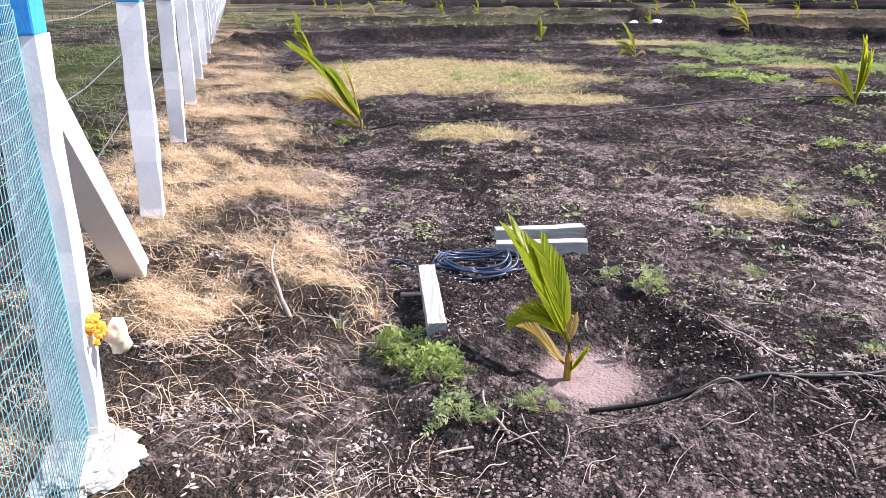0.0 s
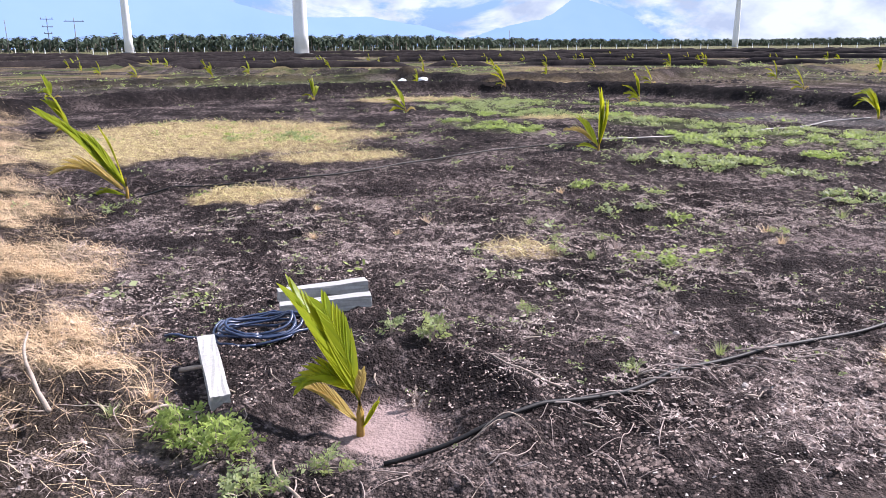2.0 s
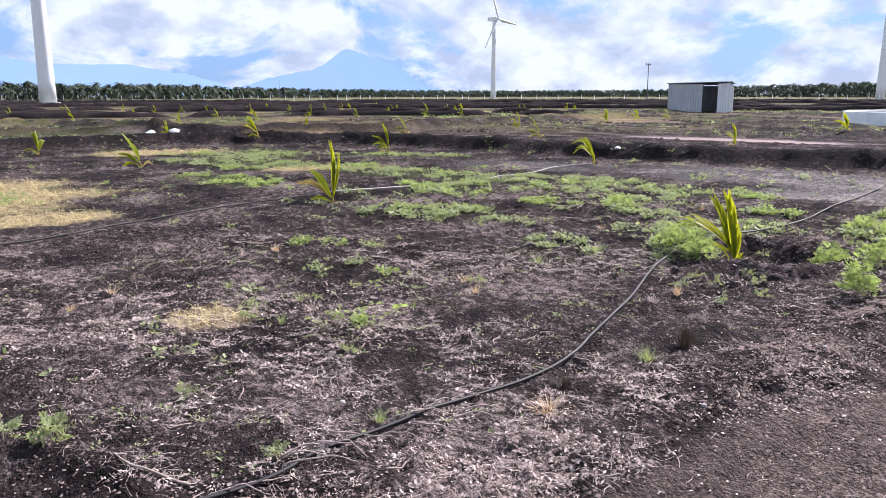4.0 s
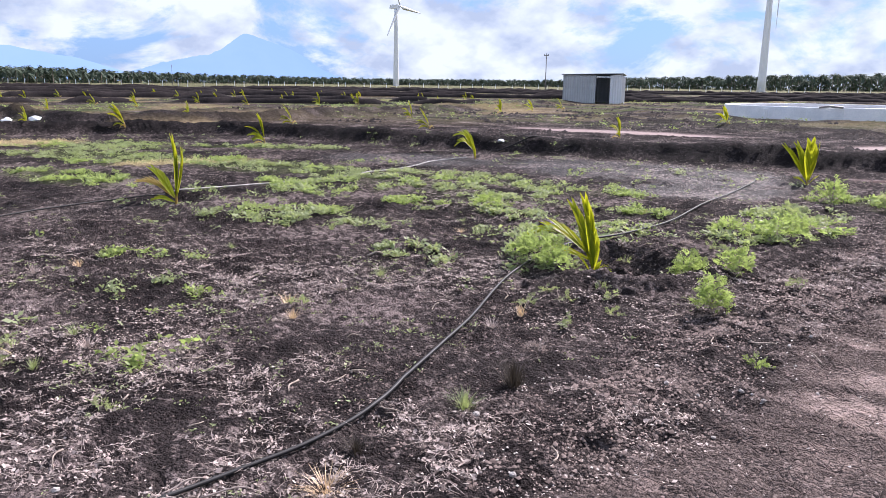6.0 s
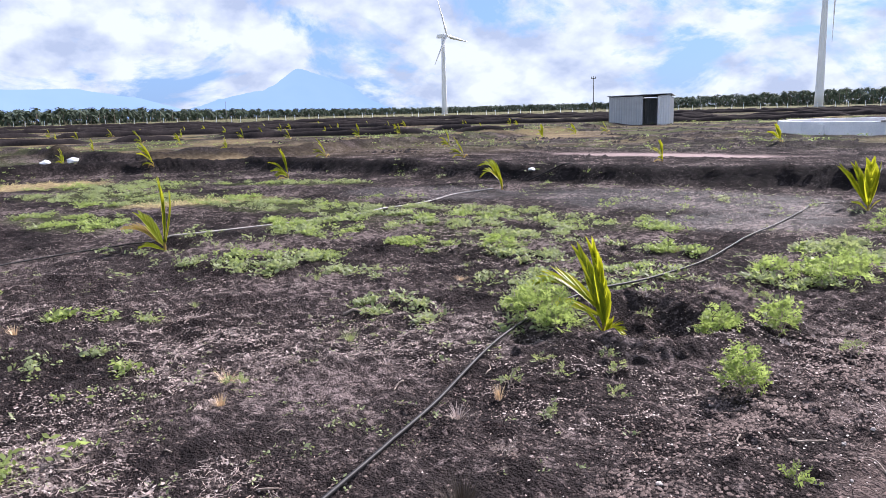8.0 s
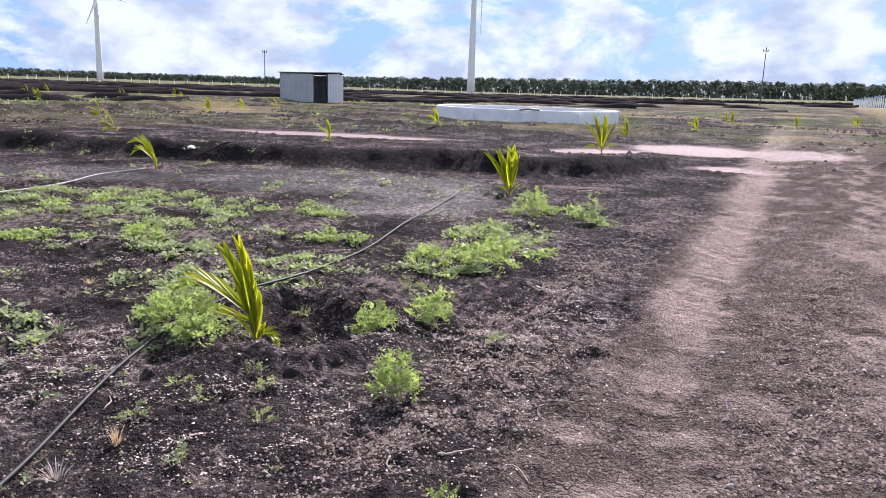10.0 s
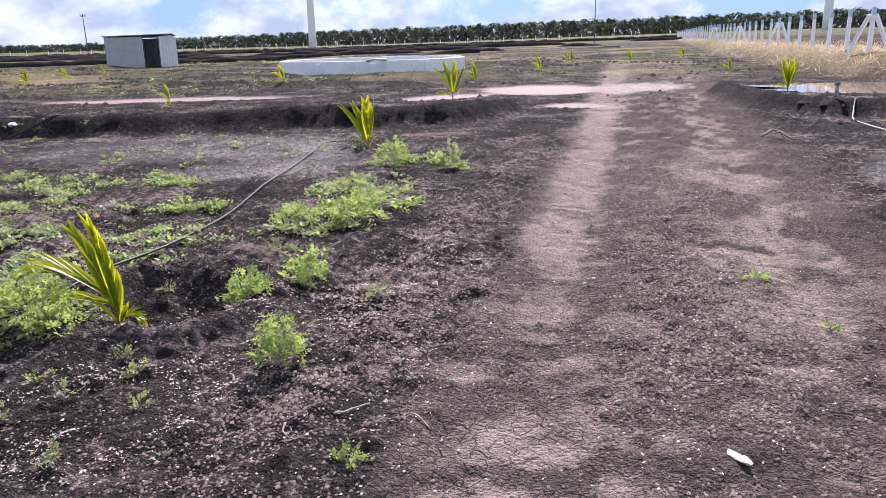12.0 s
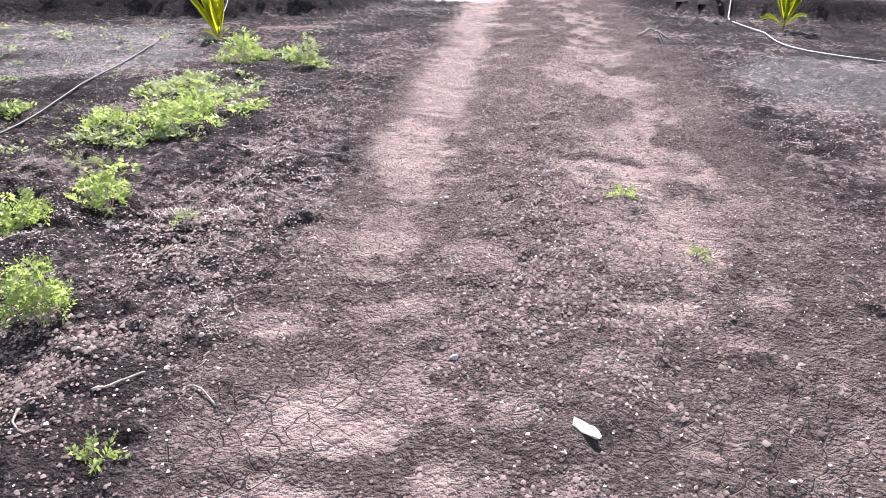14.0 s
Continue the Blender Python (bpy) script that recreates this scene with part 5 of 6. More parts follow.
# ---- weeds and tufts as single plants ----
def bush(x, y, tall, wide, leaves, mat, seed, name, label, leaf=0.035, stems=9):
    r = random.Random(seed)
    z = ground_z(x, y)
    top = empty(name, pose(x, y, z))
    tagged(top, label, "weed", "field weeds")
    sb, lv, lf = bmesh.new(), [], []
    sprigs = max(leaves // 4, 8)
    skew = Vector((r.uniform(-0.2, 0.2), r.uniform(-0.2, 0.2), 0)) * wide
    for s in range(sprigs):
        a, f = r.uniform(0, 2 * math.pi), math.sqrt(r.random())
        lobe = 0.72 + 0.28 * math.sin(3 * a + seed) + 0.2 * math.sin(5 * a + 2.3 * seed)
        foot = Vector((math.cos(a), math.sin(a), 0)) * f * wide * lobe * 0.75 + skew * f
        rise = tall * (1 - 0.72 * f * f) * r.uniform(0.25, 1.0)
        out = Vector((math.cos(a) * (0.2 + f) + r.gauss(0, 0.35), math.sin(a) * (0.2 + f) + r.gauss(0, 0.35), r.uniform(0.25, 1.3))).normalized()
        long_ = leaf * r.uniform(0.9, 1.9)
        tip = foot + Vector((0, 0, rise))
        if s < stems:
            tube(sb, [Vector((0, 0, -0.02)), tip * 0.5 + Vector((0, 0, tall * 0.1)), tip, tip + out * long_], 0.0026, 4, 0.35)
        sd = out.cross(Vector((r.gauss(0, 1), r.gauss(0, 1), r.gauss(0, 1)))).normalized()
        for k in range(9):
            g = k / 8
            p = tip + out * long_ * g + Vector((0, 0, -long_ * 0.25 * g * g))
            d = (out * 0.55 + sd * (1 if k % 2 else -1) * (0.9 if k < 8 else 0) + Vector((r.gauss(0, 0.15), r.gauss(0, 0.15), r.gauss(0, 0.2)))).normalized()
            w = d.cross(out.cross(sd) + Vector((r.gauss(0, 0.3), r.gauss(0, 0.3), 0))).normalized()
            ln = leaf * r.uniform(0.5, 1.0) * (1.0 - 0.35 * g)
            b = len(lv)
            for q in (p, p + d * ln * 0.5 + w * ln * 0.22, p + d * ln - Vector((0, 0, ln * 0.15)), p + d * ln * 0.5 - w * ln * 0.22):
                lv.append((q.x, q.y, max(q.z, 0.004)))
            lf.append((b, b + 1, b + 2, b + 3))
    tagged(part("stem_tangle", sb, TWIG, top), kind="stuff")
    o = tagged(link_mesh("foliage", np.array(lv), np.array(lf), mat), kind="stuff")
    o.parent = top
    return top


BL = "low green feathery weed growing on dark soil"
bush(-3.33, 5.53, 0.27, 0.17, 620, WEED, 1, "weed_bush", "rounded green weed bush at the track's edge", 0.035, 14)
bush(-4.12, 6.32, 0.22, 0.22, 560, WEED, 2, "weed_bush", BL, 0.04, 14)
bush(-3.92, 6.72, 0.24, 0.18, 480, WEED, 3, "weed_bush", BL, 0.038, 12)
bush(-4.95, 5.55, 0.26, 0.28, 640, WEED, 4, "weed_bush", "spreading grey-green weed bush beside the hose", 0.045, 16)
bush(-5.3, 5.75, 0.22, 0.28, 500, GREYWEED, 5, "weed_bush", BL, 0.04, 12)
bush(-4.7, 5.45, 0.14, 0.2, 380, WEED, 15, "weed_bush", BL, 0.04, 10)
bush(-4.52, 8.25, 0.20, 0.34, 560, WEED, 6, "weed_bush", BL, 0.045, 14)
bush(-4.95, 8.15, 0.16, 0.30, 420, WEED, 7, "weed_bush", BL, 0.045, 12)
bush(-4.62, 8.75, 0.2, 0.3, 420, WEED, 8, "weed_bush", BL, 0.045, 12)
bush(-5.2, 9.6, 0.18, 0.3, 360, GREYWEED, 9, "weed_bush", BL, 0.05, 10)
bush(-5.6, 11.3, 0.34, 0.30, 520, WEED, 10, "weed_bush", "upright green weed bush near a sapling", 0.05, 14)
bush(-4.78, 11.2, 0.32, 0.22, 360, GREYWEED, 11, "weed_bush", BL, 0.05, 10)
bush(-7.6, 7.1, 0.16, 0.35, 400, WEED, 12, "weed_bush", BL, 0.05, 12)
bush(-2.60, -0.40, 0.15, 0.13, 260, WEED, 13, "weed_bush", "leafy dark green weed beside the concrete bar", 0.042, 10)
bush(-2.74, -0.54, 0.14, 0.12, 220, WEED, 14, "weed_bush", "leafy dark green weed on the soil mound", 0.042, 9)
bush(-2.33, -0.28, 0.07, 0.13, 180, GREYWEED, 16, "weed_bush", BL, 0.035, 8)
bush(-2.46, -0.05, 0.07, 0.10, 120, GREYWEED, 17, "weed_bush", BL, 0.03, 7)
bush(-3.42, 0.50, 0.12, 0.10, 110, GREYWEED, 18, "weed_bush", BL, 0.042, 7)
bush(-3.60, 0.33, 0.10, 0.08, 70, GREYWEED, 19, "weed_bush", BL, 0.035, 6)
bush(-3.05, 0.36, 0.07, 0.06, 50, LITTER, 20, "dry_weed", "withered brown weed in wet mud", 0.03, 6)
bush(-2.64, 4.94, 0.05, 0.07, 60, WEED, 22, "weed_bush", "small bright green sprout on the track's edge", 0.035, 6)
bush(-1.33, 7.6, 0.05, 0.10, 60, WEED, 23, "weed_bush", "tiny green sprout on the track", 0.035, 6)
bush(-0.95, 6.9, 0.05, 0.06, 40, WEED, 24, "weed_bush", "tiny green sprout on the track", 0.03, 5)
for k in range(26):
    r = random.Random(k + 500)
    x, y = r.uniform(-5.2, -2.9), r.uniform(0.9, 7.5)
    if track_u(np.array([x]), np.array([y]))[0] > -0.15:
        x -= 1.2
    bush(x, y, r.uniform(0.04, 0.09), r.uniform(0.05, 0.10), 50, GREYWEED if k % 3 else LITTER, k + 60, "weed_bush", "small pale weed rosette on dark soil", 0.03, 6)


def grass_tuft(x, y, tall, wide, blades, mat, seed, label):
    r = np.random.default_rng(seed)
    v, f = [], []
    z = ground_z(x, y)
    for k in range(blades):
        a, o = r.uniform(0, 6.28), r.uniform(0, wide)
        p = np.array([x + 0.35 * o * math.cos(a), y + 0.35 * o * math.sin(a), z - 0.01])
        out = np.array([math.cos(a), math.sin(a), 0]) * o
        sd = np.array([-math.sin(a), math.cos(a), 0]) * r.uniform(0.0012, 0.0028)
        h = tall * r.uniform(0.5, 1.1)
        b = len(v)
        for s in (0, 0.5, 1.0):
            q = p + out * s ** 1.4 + np.array([0, 0, h * (s - 0.25 * s * s)])
            v += [q - sd * (1.05 - s), q + sd * (1.05 - s)]
        f += [(b, b + 1, b + 3, b + 2), (b + 2, b + 3, b + 5, b + 4)]
    return tagged(link_mesh("grass_tuft", np.array(v), np.array(f), mat), label, "grass tuft", "grass tufts")


DEAD = leafy("dead_grass", (0.03, 0.025, 0.022), (0.10, 0.08, 0.065), (0.1, 0.08, 0.05), 0.15, 0.8)
grass_tuft(-3.20, 3.75, 0.20, 0.12, 240, DEAD, 1, "dark dead upright grass tuft on the soil ridge")
grass_tuft(-3.05, 2.78, 0.10, 0.08, 120, DEAD, 2, "dark dead grass tuft beside the hose")
grass_tuft(-3.14, 3.40, 0.11, 0.10, 160, GREYWEED, 3, "pale green grass tuft on the soil ridge")
grass_tuft(-2.86, 2.55, 0.08, 0.12, 120, STRAW_M, 4, "pale dry grass tuft beside the hose")
for k in range(40):
    r = random.Random(k + 800)
    x, y = r.uniform(-7.5, -2.6), r.uniform(-0.9, 8.5)
    if track_u(np.array([x]), np.array([y]))[0] > -0.12:
        continue
    grass_tuft(x, y, r.uniform(0.05, 0.12), r.uniform(0.05, 0.1), 60, (GREYWEED, STRAW_M, LITTER)[k % 3], 900 + k, "small pale dry grass tuft on dark soil")


# ---- sticks and stones ----
def stick(pts, radius, label, mat=TWIG):
    line = [(q.x, q.y, q.z + ground_z(q.x, q.y) + radius * 0.7) for q in smooth_line(pts, 5)]
    return tagged(part("stick", tube(bmesh.new(), line, radius, 6, 0.55), mat, smooth=True), label, "stick", "dry sticks")


stick([(-2.85, 5.2, 0), (-2.81, 5.29, 0.008), (-2.78, 5.37, 0.004)], 0.006, "short pale broken stick on the soil")
stick([(-2.45, 5.25, 0), (-2.52, 5.29, 0.01), (-2.60, 5.31, 0)], 0.0045, "thin forked twig on the track's edge")
stick([(-1.35, 14.4, 0.02), (-1.15, 14.55, 0.08), (-0.95, 14.5, 0.0)], 0.022, "pale broken branch lying on the track")
stick([(-1.15, 14.55, 0.06), (-1.1, 14.3, 0.1), (-1.02, 14.2, 0)], 0.016, "pale forked branch lying on the track")
stick([(-2.25, -0.12, 0.0), (-2.36, -0.20, 0.03), (-2.52, -0.21, 0.0)], 0.006, "curved grey twig beside the weeds")
stick([(-2.9, 0.95, 0.0), (-3.05, 0.78, 0.01), (-3.2, 0.72, 0.0)], 0.006, "thin dark stick beside the muddy basin")
stick([(-2.82, -0.98, 0.06), (-3.3, -1.2, 0.08), (-3.75, -1.33, 0.05)], 0.009, "long pale dry stalk lying on straw")
stick([(-2.95, -0.70, 0.01), (-3.0, -0.62, 0.02), (-2.97, -0.5, 0.0)], 0.008, "short brown stick on the soil")
stick([(-3.35, -0.62, 0.02), (-3.33, -0.52, 0.03), (-3.3, -0.44, 0.02)], 0.012, "short pale stick under the concrete bar")
stick([(-6.05, 4.55, 0), (-5.95, 4.70, 0.01), (-5.85, 4.82, 0.0)], 0.012, "short pale stick among green weeds")
for k in range(34):
    r = random.Random(k + 1200)
    x, y, a, ln = r.uniform(-4.6, -2.1), r.uniform(-0.6, 6.8), r.uniform(0, 6.28), r.uniform(0.05, 0.16)
    if track_u(np.array([x]), np.array([y]))[0] > 0.05:
        continue
    dx, dy = math.cos(a) * ln, math.sin(a) * ln
    stick([(x, y, 0), (x + dx * 0.5 + dy * 0.15, y + dy * 0.5 - dx * 0.15, 0.008), (x + dx, y + dy, 0)], r.uniform(0.003, 0.006), "small dry twig on dark soil")
for k in range(44):                                   # bleached roots and stalks near the blocks and hose
    r = random.Random(k + 2300)
    cx, cy = ((-2.25, -0.12), (-2.38, 0.62), (-2.5, 1.05), (-2.15, 0.25), (-2.9, -0.75))[k % 5]
    x, y, a, ln = cx + r.gauss(0, 0.13), cy + r.gauss(0, 0.16), r.uniform(0, 6.28), r.uniform(0.06, 0.26)
    dx, dy, b = math.cos(a) * ln, math.sin(a) * ln, r.uniform(-0.14, 0.14)
    stick([(x, y, 0.0), (x + dx * 0.5 - dy * b, y + dy * 0.5 + dx * b, r.uniform(0.005, 0.03)), (x + dx, y + dy, 0.0)], r.uniform(0.0013, 0.0034), "bleached dry root lying on the soil", LITTER if k % 3 else TWIG)
for k in range(16):                                   # dead hose-side stalks
    r = random.Random(k + 1400)
    f = r.random()
    x, y = -2.72 - 0.35 * f + r.uniform(-0.12, 0.12), 0.75 + 1.5 * f + r.uniform(-0.15, 0.15)
    a, ln = r.uniform(0.6, 1.8), r.uniform(0.15, 0.34)
    stick([(x, y, 0.01), (x + math.cos(a) * ln * 0.5, y + math.sin(a) * ln * 0.5, 0.03), (x + math.cos(a) * ln, y + math.sin(a) * ln, 0.005)], 0.004, "bleached dry stalk beside the hose", LITTER)


def stone(x, y, sx, sy, sz, turn, mat, seed, label):
    bm = bmesh.new()
    bmesh.ops.create_icosphere(bm, subdivisions=2, radius=0.5)
    r = random.Random(seed)
    off = Vector((r.uniform(0, 50), r.uniform(0, 50), 0))
    for v in bm.verts:
        v.co *= 1 + 0.5 * (noise.noise(v.co * 2.2 + off))
    ob = part("stone", bm, mat, smooth=False)
    ob.matrix_basis = pose(x, y, ground_z(x, y) + sz * 0.25, 0, 0, turn) @ Matrix.Diagonal((sx, sy, sz, 1))
    return tagged(ob, label, "stone", "loose stones")


stone(-1.33, 5.42, 0.12, 0.052, 0.012, -40, STONE, 2, "flat pale pointed stone on the track")
for k in range(46):
    r = random.Random(k + 1700)
    x, y = r.uniform(-3.4, -1.2), r.uniform(1.0, 8.5)
    s = r.uniform(0.015, 0.034)
    stone(x, y, s, s * 0.8, s * 0.7, r.uniform(0, 180), STONE, k, "small pale stone on the soil")
bm = bmesh.new()                                      # spilled concrete round the corner post
bmesh.ops.create_icosphere(bm, subdivisions=5, radius=1.0)
for v in bm.verts:
    v.co *= 1 + 0.30 * noise.noise(v.co * 1.7) + 0.16 * noise.noise(v.co * 6.0) + 0.07 * noise.noise(v.co * 17.0)
mound = part("concrete_footing", bm, CONCRETE)
mound.matrix_basis = pose(-1.93, -1.33, ground_z(-1.93, -1.33) - 0.005, 0, 0, 20) @ Matrix.Diagonal((0.19, 0.14, 0.04, 1))
tagged(mound, "rough pale concrete footing spilled round the corner post", "concrete footing")
for k, (x, y) in enumerate(((-29.9, 4.3), (-30.3, 5.2), (-8.4, 16.0), (-13.6, 12.3))):
    stone(x, y, 0.5 if k < 2 else 0.18, 0.4 if k < 2 else 0.14, 0.22 if k < 2 else 0.08, 20 * k, LIME, k + 77, "pale plastic sack scrap lying on the bund")


# ---- scattered stuff ----
def keep_some(x, y, chance):
    k = rng.random(len(x)) < chance
    return x[k], y[k]


def scatter_blades(name, x, y, length, width, lift, mat, label, category, sink=0.003):
    """Thin bent blades lying at random on the ground."""
    n = len(x)
    a, ln = rng.uniform(0, 2 * np.pi, n), rng.uniform(0.35, 1.0, n) * length
    w, up = rng.uniform(0.5, 1.0, n) * width, rng.uniform(0.05, 1.0, n) ** 2 * lift
    dx, dy = np.cos(a), np.sin(a)
    bend = rng.uniform(-0.5, 0.5, n)
    z = surface(x, y) - sink
    pts = []
    for s, zz, ww in ((-0.5, 0.0, 0.5), (0.0, 0.8, 1.0), (0.5, 1.0, 0.25)):
        cx, cy = x + dx * ln * s - dy * ln * bend * s * s, y + dy * ln * s + dx * ln * bend * s * s
        zc = z + up * zz + 0.004
        pts += [np.stack([cx - dy * w * ww / 2, cy + dx * w * ww / 2, zc], 1), np.stack([cx + dy * w * ww / 2, cy - dx * w * ww / 2, zc + w * 0.25], 1)]
    v = np.stack(pts, 1).reshape(-1, 3)
    b = np.arange(n)[:, None] * 6
    f = np.concatenate([b + [[0, 1, 3, 2]], b + [[2, 3, 5, 4]]])
    return tagged(link_mesh(name, v, f, mat), label, category, kind="stuff")


def scatter_plants(name, x, y, size, leaves, mat, label, tallness=0.6):
    """Small rosettes of pointed leaves."""
    n = len(x)
    z = surface(x, y)
    scale = rng.uniform(0.45, 1.2, n) ** 1.3 * size
    vs = []
    for k in range(leaves):
        a = rng.uniform(0, 2 * np.pi, n)
        el = rng.uniform(0.1, 1.2, n)
        ln = scale * rng.uniform(0.4, 1.0, n)
        ox, oy, oz = (rng.normal(0, 0.5, n) * scale, rng.normal(0, 0.5, n) * scale, rng.uniform(0, 1, n) * scale * tallness)
        cx, cy, sz = np.cos(a) * np.cos(el), np.sin(a) * np.cos(el), np.sin(el)
        px, py = -np.sin(a), np.cos(a)
        base = np.stack([x + ox, y + oy, z + oz], 1)
        d = np.stack([cx, cy, sz * 0.6], 1) * ln[:, None]
        p = np.stack([px, py, rng.normal(0, 0.5, n)], 1) * (ln * 0.21)[:, None]
        vs += [base, base + d * 0.5 + p, base + d, base + d * 0.5 - p]
    v = np.stack(vs, 1).reshape(-1, 3)
    f = np.arange(n * leaves * 4).reshape(-1, 4)
    return tagged(link_mesh(name, v, f, mat), label, "weeds", kind="stuff")


def scatter_lumps(name, x, y, size, mat, label):
    n = len(x)
    z = surface(x, y)
    s = size * rng.uniform(0.35, 1.0, n) ** 1.6
    unit = np.array([(1, 0, 0), (0, 1, 0), (-1, 0, 0), (0, -1, 0), (0, 0, 1), (0, 0, -1)], float)
    jit = rng.uniform(0.6, 1.25, (n, 6, 1)) * (1, 1, 0.75)
    turn = rng.uniform(0, 6.28, n)
    c, sn = np.cos(turn)[:, None], np.sin(turn)[:, None]
    u = unit[None] * jit
    u = np.stack([u[..., 0] * c - u[..., 1] * sn, u[..., 0] * sn + u[..., 1] * c + 0.25 * u[..., 2], u[..., 2]], -1)
    v = u * s[:, None, None] / 2 + np.stack([x, y, z - s * 0.02], 1)[:, None]
    tri = np.array([(0, 1, 4), (1, 2, 4), (2, 3, 4), (3, 0, 4)])
    f = (np.arange(n)[:, None, None] * 6 + tri[None]).reshape(-1, 3)
    return tagged(link_mesh(name, v.reshape(-1, 3), f, mat), label, "soil", kind="stuff")


def random_field(n, x0, x1, y0, y1):
    return rng.uniform(x0, x1, n), rng.uniform(y0, y1, n)


def nearness(x, y):
    """Thins the scatter with the distance from the path of the walk."""
    d = np.minimum(np.hypot(x + 0.3, y), np.hypot(x + 1.2, y - 2.8))
    return np.clip(4.5 / np.maximum(d, 1.5), 0, 1) ** 1.3


# straw on the strip along the fence, and on the dry patches
a_, o_ = rng.uniform(-1.6, 24, 800000), rng.uniform(-0.8, 1.9, 800000)
x, y = FENCE_START.x + FENCE_WAY.x * a_ + FENCE_WAY.y * o_, FENCE_START.y + FENCE_WAY.y * a_ - FENCE_WAY.x * o_
x, y = keep_some(x, y, straw_strip(x, y) * np.clip(nearness(x, y) * 1.5, 0, 1) ** 1.2 * 0.72 * (0.10 + 0.90 * step(0.40, 0.60, fbm(x, y, 2.0, 3, 33))) * (0.12 + 0.88 * step(0.38, 0.6, fbm(x, y, 7.0, 2, 39))) * (0.25 + 0.75 * step(1.10, 1.55, np.hypot(x + 0.9, y + 0.6))))
scatter_blades("straw", x, y, 0.16, 0.0030, 0.09, STRAW_M, "matted dry golden grass straw along the fence", "straw")
x, y = random_field(330000, -24, -4, -5, 6)
x, y = keep_some(x, y, mask_of(x, y, STRAW, 0.7, 1.2, 43) * np.clip(nearness(x, y) * 1.8, 0, 1) * 0.7)
scatter_blades("dry_grass", x, y, 0.13, 0.006, 0.08, DRY_GRASS, "patches of dry yellow grass on the field", "dry grass")
# pale litter over the soil
def scatter_flakes(name, x, y, size, mat, label):
    """Small crumpled dry leaf pieces."""
    n = len(x)
    z = surface(x, y)
    s = size * rng.uniform(0.25, 1.0, n) ** 1.5
    a, ratio = rng.uniform(0, 6.28, n), rng.uniform(0.25, 0.7, n)
    vs = []
    for u, v in ((-1, 0), (0, -1), (1, 0), (0, 1)):
        px, py = s * u * rng.uniform(0.5, 1.2, n), s * v * ratio * rng.uniform(0.5, 1.3, n)
        vs.append(np.stack([x + px * np.cos(a) - py * np.sin(a), y + px * np.sin(a) + py * np.cos(a), z + 0.003 + s * rng.uniform(0, 0.75, n)], 1))
    v = np.stack(vs, 1).reshape(-1, 3)
    q = np.arange(n)[:, None] * 4
    return tagged(link_mesh(name, v, np.concatenate([q + [[0, 1, 2]], q + [[0, 2, 3]]]), mat), label, "litter", kind="stuff")


def bare_spots(x, y):
    """Freshly dug, clean soil round the saplings and along the hose."""
    return np.clip(blob(x, y, -3.3, 0.05, 1.5, 0.9, 0) + blob(x, y, -4.4, 5.75, 0.6, 0.5, 0) + blob(x, y, -2.3, 0.5, 0.5, 0.5, 0), 0, 1)


x, y = random_field(900000, -15, 1, -1.6, 14)
soil_here = (1 - 0.9 * bare_spots(x, y)) * (1 - straw_strip(x, y)) * (1 - wet_mask(x, y)) * (1 - 0.94 * on_track(x, y))
clump = (0.03 + 0.97 * step(0.45, 0.60, fbm(x, y, 0.9, 3, 35))) * step(0.40, 0.64, fbm(x, y, 6.0, 3, 36))
x, y = keep_some(x, y, soil_here * np.clip(nearness(x, y) * 1.4, 0, 1) * clump * (0.3 + 0.7 * step(2.2, 3.4, np.hypot(x + 0.2, y - 0.2))))
scatter_flakes("leaf_litter", x, y, 0.0115, LITTER, "pale dry leaf litter scattered over dark soil")
x, y = random_field(150000, -9, -1.2, -1.6, 8)
soil_here = (1 - wet_mask(x, y)) * (1 - 0.95 * on_track(x, y)) * step(0.44, 0.6, fbm(x, y, 0.9, 3, 37)) * step(0.35, 0.6, fbm(x, y, 4.0, 2, 38))
x, y = keep_some(x, y, soil_here * nearness(x, y) * 0.75)
dry = rng.random(len(x)) < 0.30 * (1 - bare_spots(x, y))
scatter_plants("dried_weeds", x[dry], y[dry], 0.030, 6, LITTER, "small withered pale weeds on dark soil", 0.3)
scatter_blades("twig_litter", x, y, 0.10, 0.0026, 0.02, LITTER, "thin pale dry stalks scattered over dark soil", "litter")
# green ground weeds
x, y = random_field(520000, -24, -3.4, -4, 14)
g = mask_of(x, y, GREEN, 1.3, 0.9, 45)
clump = step(0.47, 0.57, fbm(x, y, 3.2, 3, 47) + 0.12 * (g - 0.6))
sparse = 0.09 * step(0.45, 0.6, fbm(x, y, 0.55, 3, 57)) * (x < -4.2) * (1 - straw_strip(x, y)) * step(0.58, 0.66, fbm(x, y, 4.0, 2, 58))
keep = np.clip((g * clump + sparse) * np.clip(nearness(x, y) * 2.6, 0.4, 1) * 0.85, 0, 1) * (1 - on_track(x, y)) * step(0.49, 0.62, fbm(x, y, 8.0, 2, 59))
tint = fbm(x, y, 0.8, 2, 60) + rng.uniform(-0.12, 0.12, len(x))
picked = rng.random(len(x)) < keep
bright, dull = picked & (tint > 0.5), picked & (tint <= 0.5)
scatter_plants("ground_weeds", x[bright], y[bright], 0.062, 10, WEED, "mats of low bright green weeds on the soil", 0.75)
scatter_plants("ground_weeds", x[dull], y[dull], 0.062, 10, GREYWEED, "mats of low grey-green weeds on the soil", 0.75)
x, y = random_field(42000, -15, -2.2, -1, 14)
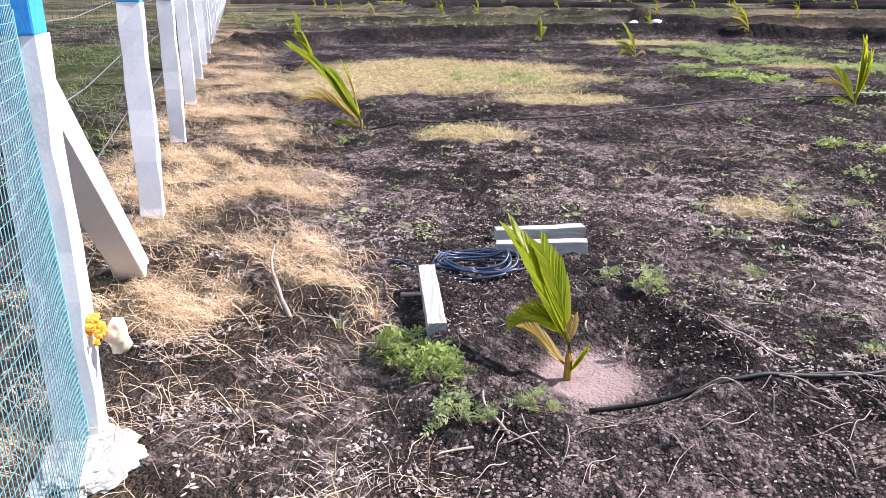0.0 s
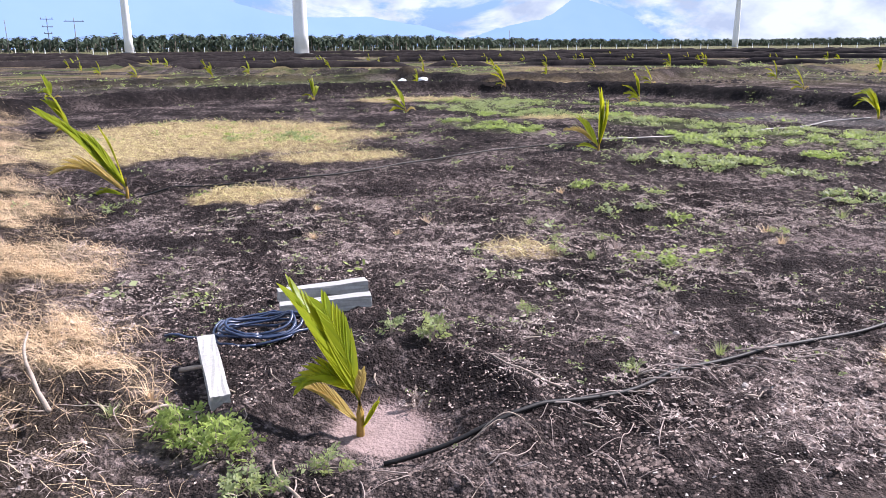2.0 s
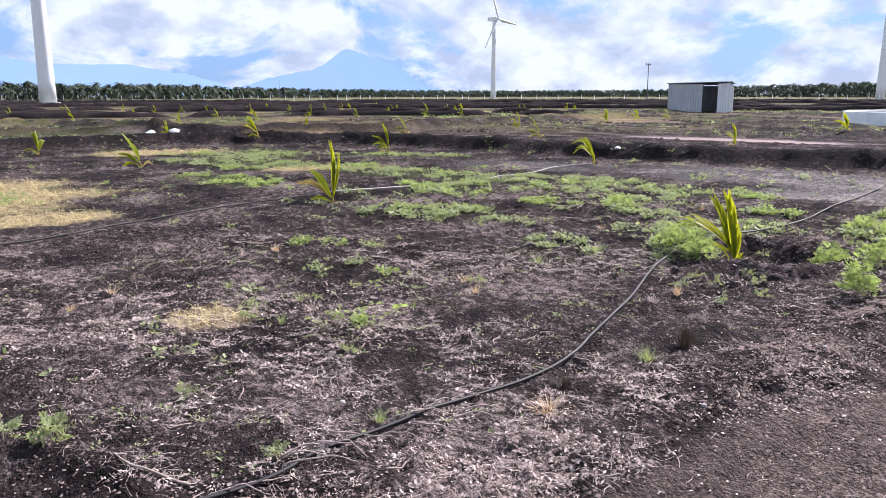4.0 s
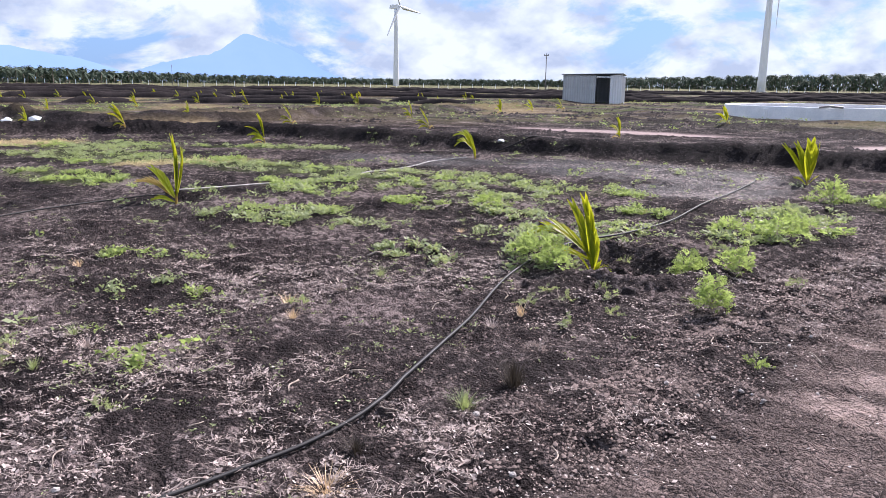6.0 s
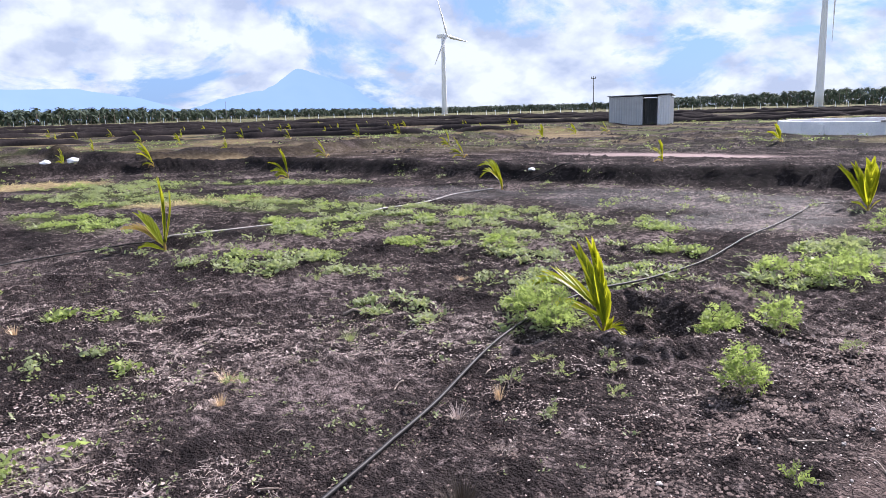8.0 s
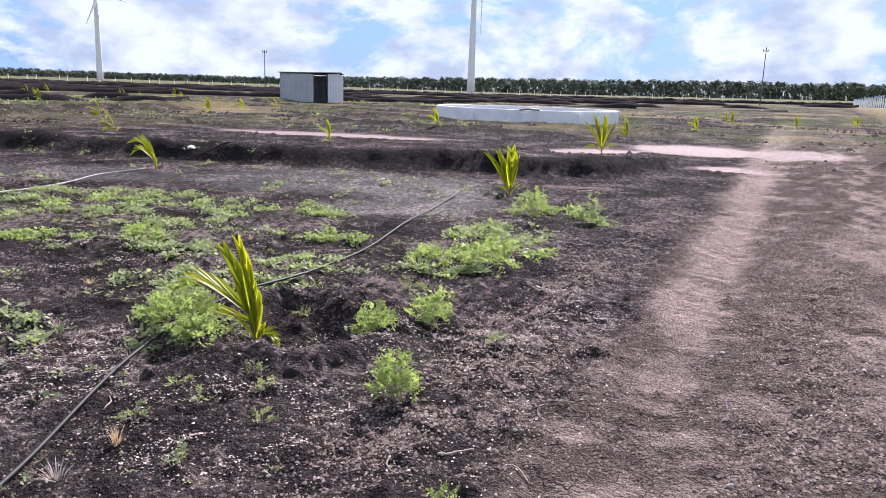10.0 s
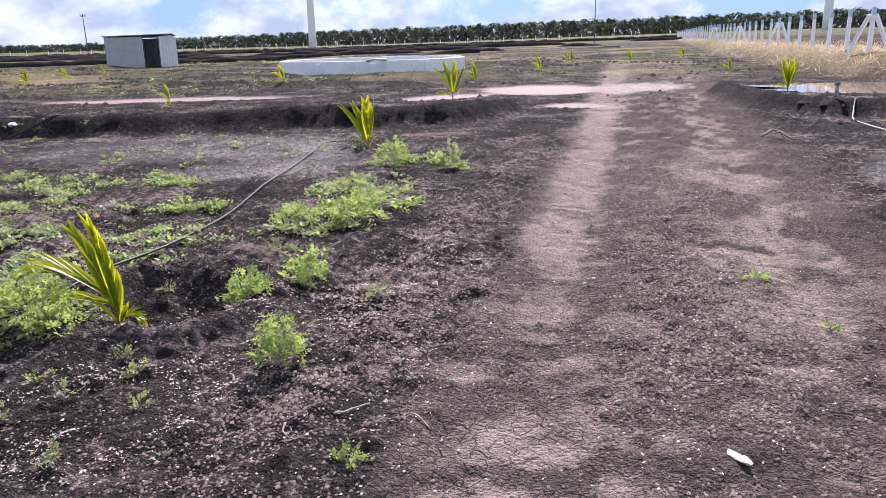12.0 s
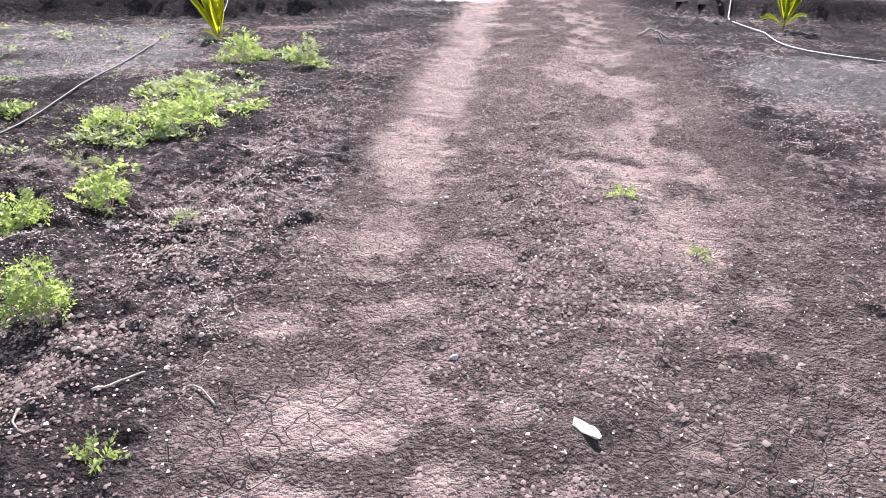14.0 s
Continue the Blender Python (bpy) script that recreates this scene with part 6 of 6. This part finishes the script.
x, y = keep_some(x, y, (1 - on_track(x, y)) * (1 - straw_strip(x, y)) * (1 - wet_mask(x, y)) * nearness(x, y) * step(0.46, 0.64, fbm(x, y, 0.8, 3, 49)) * 0.40 * step(0.45, 0.6, fbm(x, y, 3.0, 2, 50)) * step(-0.25, -0.5, track_u(x, y)))
scatter_plants("pale_weeds", x, y, 0.034, 7, GREYWEED, "sparse small grey-green weeds on the soil", 0.3)
x, y = random_field(26000, -60, 8, -16, 70)
x, y = keep_some(x, y, step(22, 30, np.hypot(x, y)) * step(0.5, 0.6, fbm(x, y, 0.09, 3, 83)) * 0.4 * (x < -15 - 0.1 * y))
scatter_plants("far_weeds", x, y, 0.16, 5, WEED, "green weeds scattered over the far field")
# grass outside the fence
x, y = random_field(160000, -40, -1.5, -26, 0)
off, along = fence_offset(x, y)
x, y = keep_some(x, y, step(-0.2, -1.0, off) * step(0.0, 0.6, along) * step(0.38, 0.6, fbm(x, y, 0.5, 3, 89)) * np.clip(nearness(x, y) * 1.6, 0.05, 1))
scatter_blades("verge_grass", x, y, 0.22, 0.010, 0.20, GREYWEED, "rough green grass outside the fence", "grass")
# crumbs, clods and grit
x, y = random_field(800000, -10, 1.2, -1.5, 13)
u = track_u(x, y)
crown = np.exp(-((u - 0.55) / 0.16) ** 2) + np.exp(-((u + 0.10) / 0.14) ** 2)
x, y = keep_some(x, y, (1 - 0.85 * straw_strip(x, y)) * (1 - 0.85 * clay_mask(x, y)) * (1 - wet_mask(x, y)) * nearness(x, y) * (0.12 + 0.88 * step(0.42, 0.58, fbm(x, y, 1.6, 3, 97))) * np.where(u > -0.3, 0.55 + 0.45 * crown, 0.3))
scatter_lumps("soil_crumbs", x, y, 0.021, CRUMB, "crumbled dark soil clods")
x, y = random_field(60000, -5, 1.2, 0.2, 13)
u = track_u(x, y)
x, y = keep_some(x, y, nearness(x, y) * 0.35 * step(-0.6, -0.1, u) * (0.25 + 0.75 * np.exp(-((u + 0.12) / 0.2) ** 2) + 0.4 * np.exp(-((u - 0.6) / 0.15) ** 2)))
scatter_lumps("grit", x, y, 0.016, STONE, "small pale grit on the track")
# coarse clods along the track's edge and crown
x, y = random_field(300000, -6, 1.2, 0.5, 14)
u = track_u(x, y)
x, y = keep_some(x, y, (np.exp(-((u + 0.16) / 0.13) ** 2) + 0.9 * np.exp(-((u - 0.62) / 0.2) ** 2)) * nearness(x, y) * step(0.38, 0.55, fbm(x, y, 2.3, 3, 98)) * 0.8)
scatter_lumps("coarse_clods", x, y, 0.032, CRUMB, "coarse dark soil clods along the track")
# dug clods over the middle of the field
x, y = random_field(26000, -45, 1.5, 15, 60)
x, y = keep_some(x, y, step(0.50, 0.62, fbm(x, y, 0.35, 3, 101)) * step(0.42, 0.6, fbm(x, y, 1.5, 2, 103)) * (1 - wet_mask(x, y)) * (1 - 0.8 * on_track(x, y)) * (np.hypot(x + 20.8, y - 39.6) > 6.5) * (x + 0.17 * y < 5.5))
scatter_lumps("field_clods", x, y, 0.30, SHADED_BUND_SOIL, "rough dark dug clods over the open field")
# straw on the right bank
x, y = random_field(60000, -8, 14, 14, 70)
x, y = keep_some(x, y, (1 - step(0.3, 2.6, line_distance(x, y, RIGHT_BANK))) * step(16, 24, y) * 0.5)
scatter_blades("bank_grass", x, y, 0.4, 0.02, 0.35, STRAW_M, "dry golden grass on the fence bank", "dry grass")
